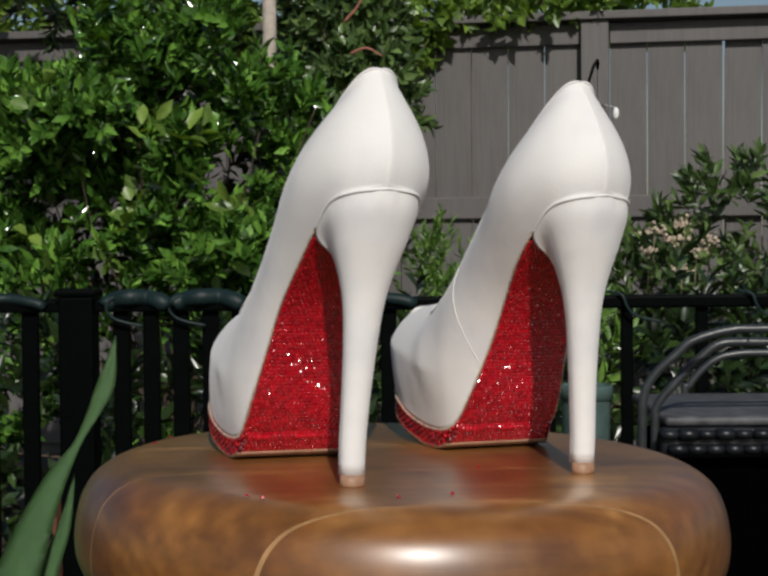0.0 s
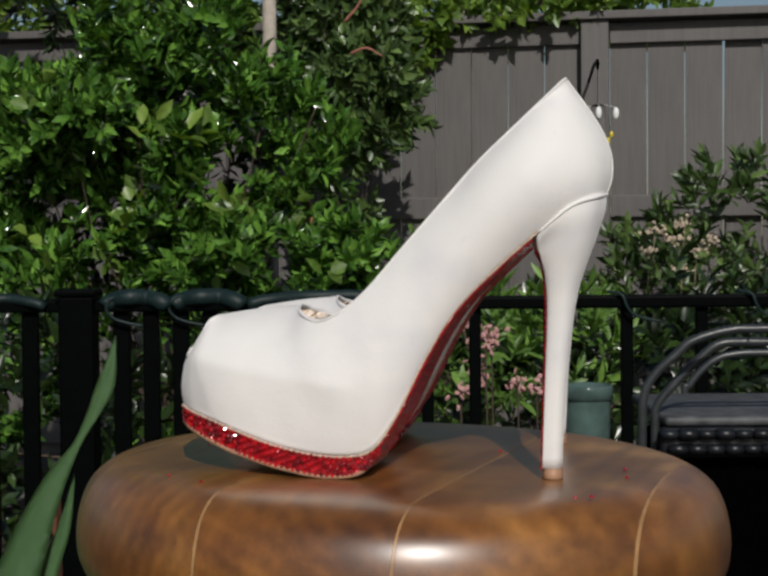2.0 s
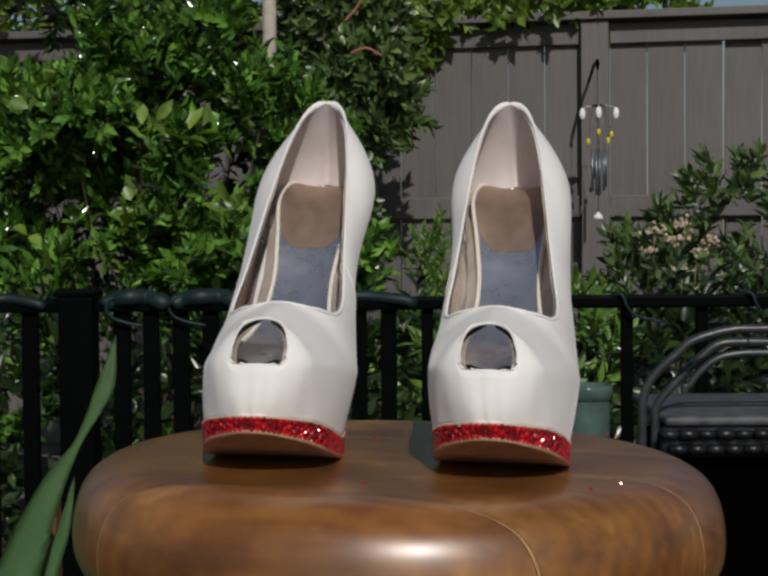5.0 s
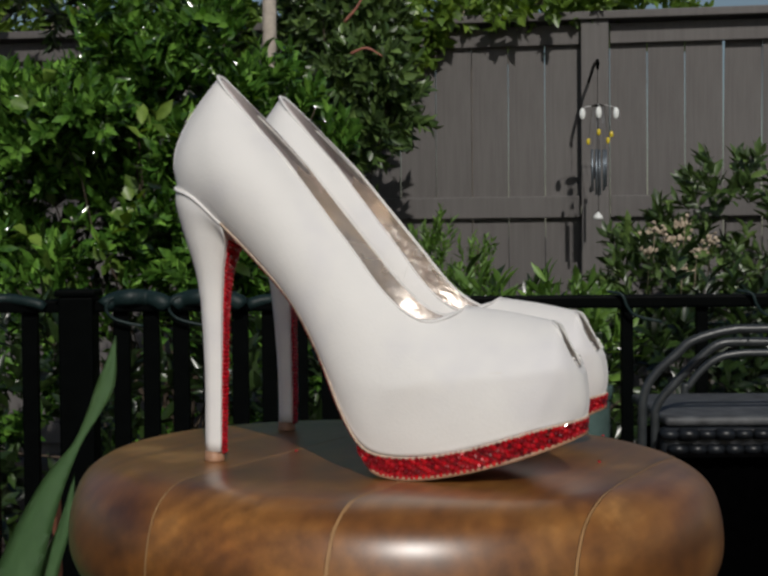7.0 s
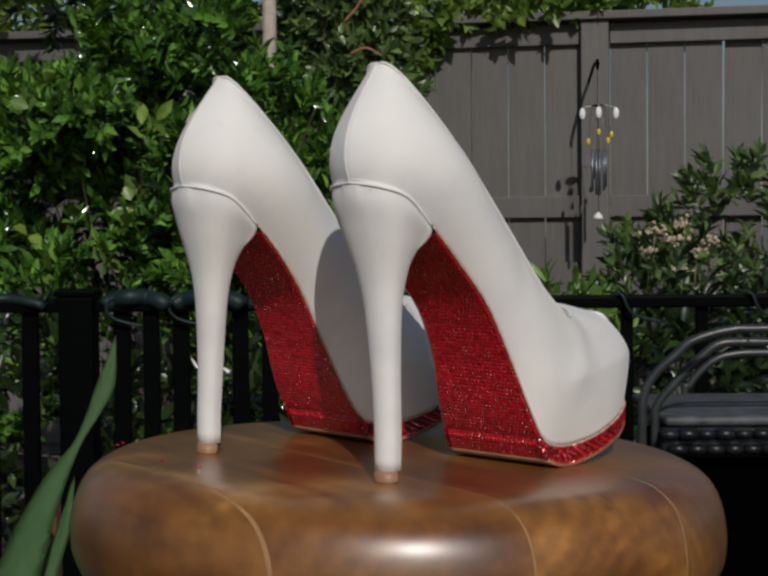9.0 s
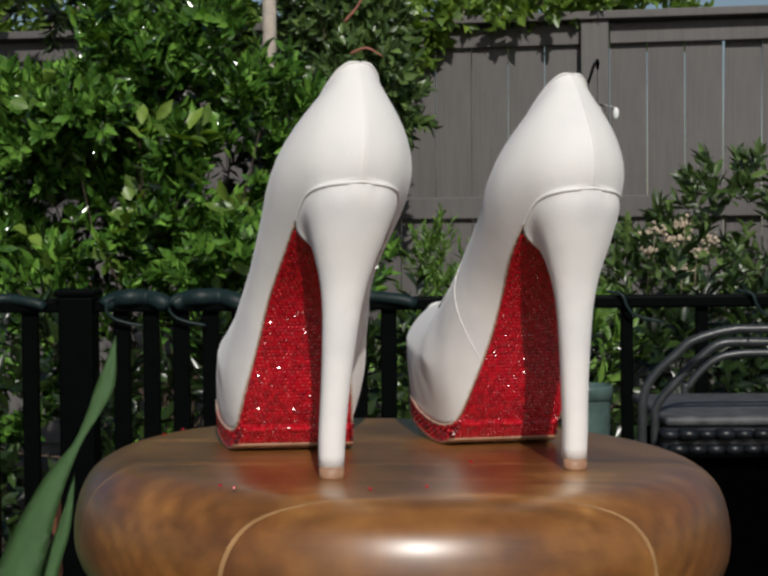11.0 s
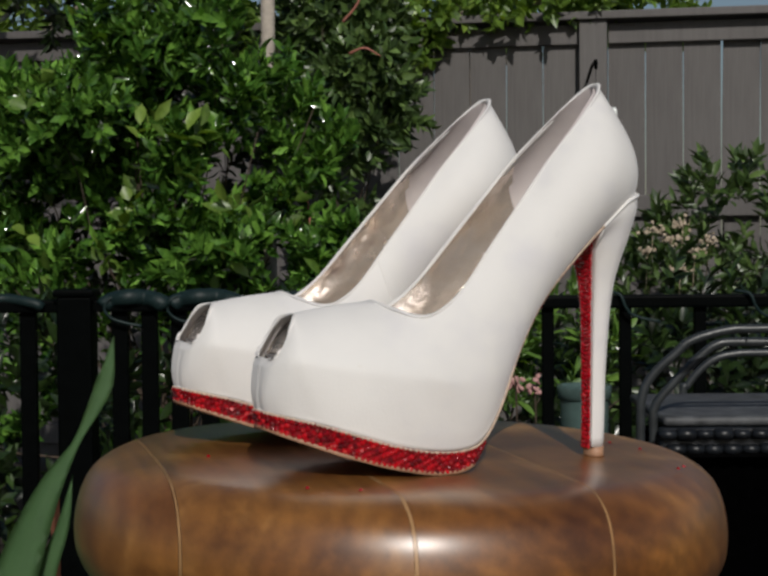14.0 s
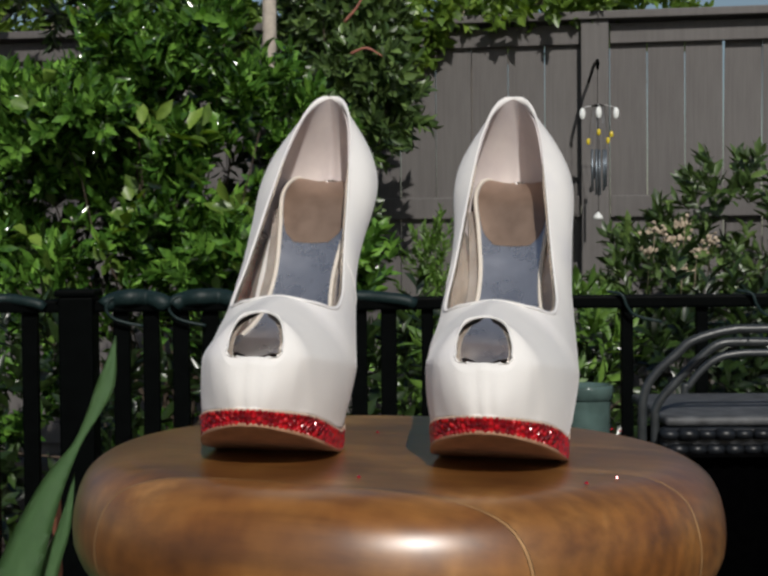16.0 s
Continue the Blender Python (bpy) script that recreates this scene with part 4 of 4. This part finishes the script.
chair = build_chair()


# ---- small things ----
def build_chime():
    wc = thing("wind_chime", "wind chime with glass drops and metal tubes on a hook", "wind chime", pose(0.705, 4.58, 0))
    bm = bmesh.new()
    tube(bm, [(0.006, 0.295, 1.50), (0.004, 0.14, 1.540), (0.002, 0.01, 1.545), (0.0, -0.012, 1.53), (0.0, 0.0, 1.515)], 0.006, 8)
    part("hook", smooth(bm), BLACK, wc, "curved black iron hook")
    bm = bmesh.new()
    tube(bm, [(0, 0, 1.515), (0.002, 0, 1.0)], 0.0012, 5)
    part("cord", bm, BLACK, wc)
    bm = bmesh.new()
    lathe(bm, [(0.003, 1.388), (0.022, 1.384), (0.025, 1.381), (0.004, 1.379)], 18, True)
    part("cap_disc", smooth(bm), BLACK, wc)
    for x, y in ((-0.052, 0.02), (0.0, -0.03), (0.066, 0.0)):
        bm = bmesh.new()
        bmesh.ops.create_uvsphere(bm, u_segments=12, v_segments=8, radius=0.015, matrix=Matrix.Translation((x, y, 1.355)) @ Matrix.Diagonal((0.75, 0.5, 1.45, 1)))
        tube(bm, [(x * 0.4, y, 1.385), (x, y, 1.375)], 0.001, 5)
        part("glass_drop", smooth(bm), PEARL, wc, "milky white glass drop")
    for x, y, z in ((-0.036, -0.02, 1.252), (0.0, -0.03, 1.285), (0.036, -0.01, 1.256), (0.052, 0.02, 1.280)):
        bm = bmesh.new()
        bmesh.ops.create_uvsphere(bm, u_segments=10, v_segments=6, radius=0.0095, matrix=Matrix.Translation((x, y, z)) @ Matrix.Diagonal((0.8, 0.5, 1.3, 1)))
        part("bead", smooth(bm), YELLOW, wc, "yellow glass bead")
        bm = bmesh.new()
        tube(bm, [(x * 0.6, y, 1.38), (x, y, z)], 0.0006, 5)
        part("bead_cord", bm, BLACK, wc)
    for x, y in ((-0.02, 0), (-0.008, -0.02), (0.008, 0.012), (0.02, -0.01), (0.03, 0.01)):
        bm = bmesh.new()
        tube(bm, [(x, y, 1.225), (x, y, 1.05 + 0.04 * abs(x) / 0.03)], 0.0045, 8)
        tube(bm, [(x * 0.7, y, 1.38), (x, y, 1.225)], 0.0008, 4)
        part("chime_tube", smooth(bm), STEEL, wc, "thin steel chime tube")
    bm = bmesh.new()
    lathe(bm, [(0.003, 1.0), (0.017, 0.985), (0.019, 0.975), (0.004, 0.972)], 16, True)
    part("sail", smooth(bm), PEARL, wc)
    return wc


def build_cable():
    cb = thing("string_light_cable", "dark green light cable wound loosely along the railing", "cable", pose(0, RAIL_Y, 0))
    rng = random.Random(5)
    for x0, x1, r in ((-0.80, -0.60, 0.009), (-0.50, -0.395, 0.015), (-0.385, -0.27, 0.015), (-0.26, 0.02, 0.010)):
        bm = bmesh.new()
        n = 26
        pts = [(x0 + (x1 - x0) * k / n, -0.020 + 0.006 * math.sin(k * 0.45), 0.804 + 0.016 * abs(math.sin(math.pi * k / n)) ** 0.5 + rng.uniform(-0.0004, 0.0004)) for k in range(n + 1)]
        tube(bm, pts, r, 8)
        part("cable_run", smooth(bm), CABLE, cb)
    for x in (-0.495, -0.39, 0.37, 0.585):
        bm = bmesh.new()
        s = rng.choice((-1, 1))
        pts = spline(((x - 0.03 * s, -0.02, 0.823), (x - 0.008 * s, -0.030, 0.818), (x, -0.031, 0.800), (x + 0.012, -0.028, 0.785), (x + 0.035, -0.026, 0.777), (x + 0.06, -0.024, 0.772)), 24)
        tube(bm, [Vector(p) for p in pts], 0.0028, 6)
        part("cable_loop", smooth(bm), CABLE, cb)
    return cb


def build_pot(name, label, foot, r, h, mat, rim=0.02):
    pt = thing(name, label, "pot", pose(*foot))
    bm = bmesh.new()
    lathe(bm, [(r * 0.68, 0), (r * 0.72, 0.004), (r * 0.95, h - rim * 1.6), (r * 0.95, h - rim * 1.5), (r * 1.05, h - rim * 1.4), (r * 1.06, h - 0.004), (r * 1.03, h), (r * 0.92, h), (r * 0.90, h - 0.03), (r * 0.6, h - 0.05)], 40, True)
    part("body", smooth(bm), mat, pt)
    return pt


def blade(bm, pts, widths, fold=0.25):
    """A long strap leaf, folded along its middle."""
    c = spline(pts, 30)
    rows = []
    for i, p in enumerate(c):
        t = i / 30
        d = Vector(c[min(i + 1, 30)] - c[max(i - 1, 0)]).normalized()
        a = d.cross(Vector((0.25, -1, 0.1))).normalized()
        n = a.cross(d)
        w = np.interp(t * (len(widths) - 1), range(len(widths)), widths)
        rows.append([bm.verts.new(Vector(p) + a * w * k + n * w * fold * abs(k)) for k in (-0.5, -0.25, 0, 0.25, 0.5)])
    for q, s in zip(rows, rows[1:]):
        for k in range(4):
            bm.faces.new((q[k], q[k + 1], s[k + 1], s[k]))


def build_iris():
    ir = thing("potted_iris", "potted iris with long blue-green sword leaves", "plant", pose(-0.30, 0.0, 0))
    bm = bmesh.new()
    lathe(bm, [(0.07, 0), (0.095, 0.26), (0.105, 0.265), (0.105, 0.29), (0.095, 0.29), (0.09, 0.265), (0.01, 0.262)], 32, True)
    part("pot", smooth(bm), TERRA, ir, "terracotta pot")
    for pts, w in ((((0.0, 0.0, 0.25), (0.030, 0.0, 0.50), (0.066, 0.0, 0.66), (0.089, 0.0, 0.735), (0.107, 0.0, 0.780), (0.1235, 0.0, 0.808), (0.1385, 0.0, 0.838), (0.1445, 0.0, 0.865)),
                    (0.010, 0.018, 0.025, 0.024, 0.014, 0.0034, 0.0105, 0.0006)),
                   (((0.01, 0.02, 0.25), (0.050, 0.015, 0.50), (0.085, 0.012, 0.66), (0.102, 0.012, 0.730), (0.1125, 0.012, 0.760), (0.1185, 0.012, 0.789)),
                    (0.010, 0.015, 0.016, 0.011, 0.007, 0.0003))):
        bm = bmesh.new()
        blade(bm, pts, w)
        bmesh.ops.solidify(bm, geom=bm.faces[:], thickness=0.0008)
        part("leaf", smooth(bm), BLADE, ir)
    return ir


def build_flower(at, seed):
    fl = thing("flower", "dusty pink flower on a thin stem behind the railing", "flower")
    rng = random.Random(seed)
    bm = bmesh.new()
    tube(bm, [(at[0] + 0.01, at[1], 0), (at[0], at[1], at[2])], 0.002, 5)
    part("stem", bm, TWIG, fl)
    for _ in range(16):
        bm = bmesh.new()
        bmesh.ops.create_uvsphere(bm, u_segments=7, v_segments=5, radius=0.008)
        m = Matrix.Translation(Vector(at) + Vector((rng.gauss(0, 0.012), rng.gauss(0, 0.008), rng.gauss(0, 0.012)))) @ Euler((rng.random() * 6, rng.random() * 6, 0)).to_matrix().to_4x4() @ Matrix.Diagonal((1, 0.7, 0.3, 1))
        bmesh.ops.transform(bm, matrix=m, verts=bm.verts[:])
        part("petal", smooth(bm), PETAL, fl)


PEARL = plain("milky_glass", (0.80, 0.82, 0.80), 0.15, shift=0.05)
YELLOW = plain("yellow_glass", (0.62, 0.48, 0.03), 0.2, shift=0.1)
STEEL = plain("brushed_steel", (0.17, 0.20, 0.23), 0.4, 0.7)
chime = build_chime()
cable = build_cable()
teal_pot = build_pot("planter", "pale green glazed planter behind the railing", (0.385, 2.35, 0), 0.055, 0.60, TEAL)
clay_pot = build_pot("planter", "terracotta planter behind the railing", (-0.64, 2.3, 0), 0.11, 0.42, TERRA)
iris = build_iris()
for k, at in enumerate(((0.145, 2.30, 0.722), (0.172, 2.32, 0.684), (0.118, 2.30, 0.602), (0.150, 2.33, 0.607), (0.238, 2.31, 0.612), (0.277, 2.30, 0.596), (0.185, 2.34, 0.706), (0.160, 2.36, 0.640))):
    build_flower(at, k)
hose = thing("hose_loop", "loop of orange garden hose by the terracotta planter", "hose", pose(-0.555, 2.2, 0))
bm = bmesh.new()
tube(bm, [Vector((0.012 * math.cos(a), 0.0, 0.40 + 0.035 * math.sin(a))) for a in np.linspace(-1.2, 3.0, 20)] + [Vector((-0.012, 0.0, 0.2)), Vector((-0.012, 0, 0.0))], 0.004, 8)
part("loop", smooth(bm), ORANGE, hose)
bm = bmesh.new()
tube(bm, [(-0.428, 4.02, 0.0), (-0.427, 4.02, 0.9), (-0.425, 4.02, 1.5), (-0.42, 4.02, 2.3)], 0.026, 12, 0.022)
pole = part("garden_pole", smooth(bm), POLE)
tagged(pole, "pale weathered wooden pole standing among the shrubs", "pole")


# ---- motion ----
def motions():
    rows = [(t, turned(a)) for t, a in TURN]
    walk(seat, rows)
    walk(left_shoe, [(t, LEANING @ m @ LEFT_AT) for t, m in rows])
    walk(right_shoe, [(t, LEANING @ m @ RIGHT_AT) for t, m in rows])
    for ob, at in zip(loose_crystals, LOOSE):
        walk(ob, [(t, LEANING @ m @ at) for t, m in rows])


motions()
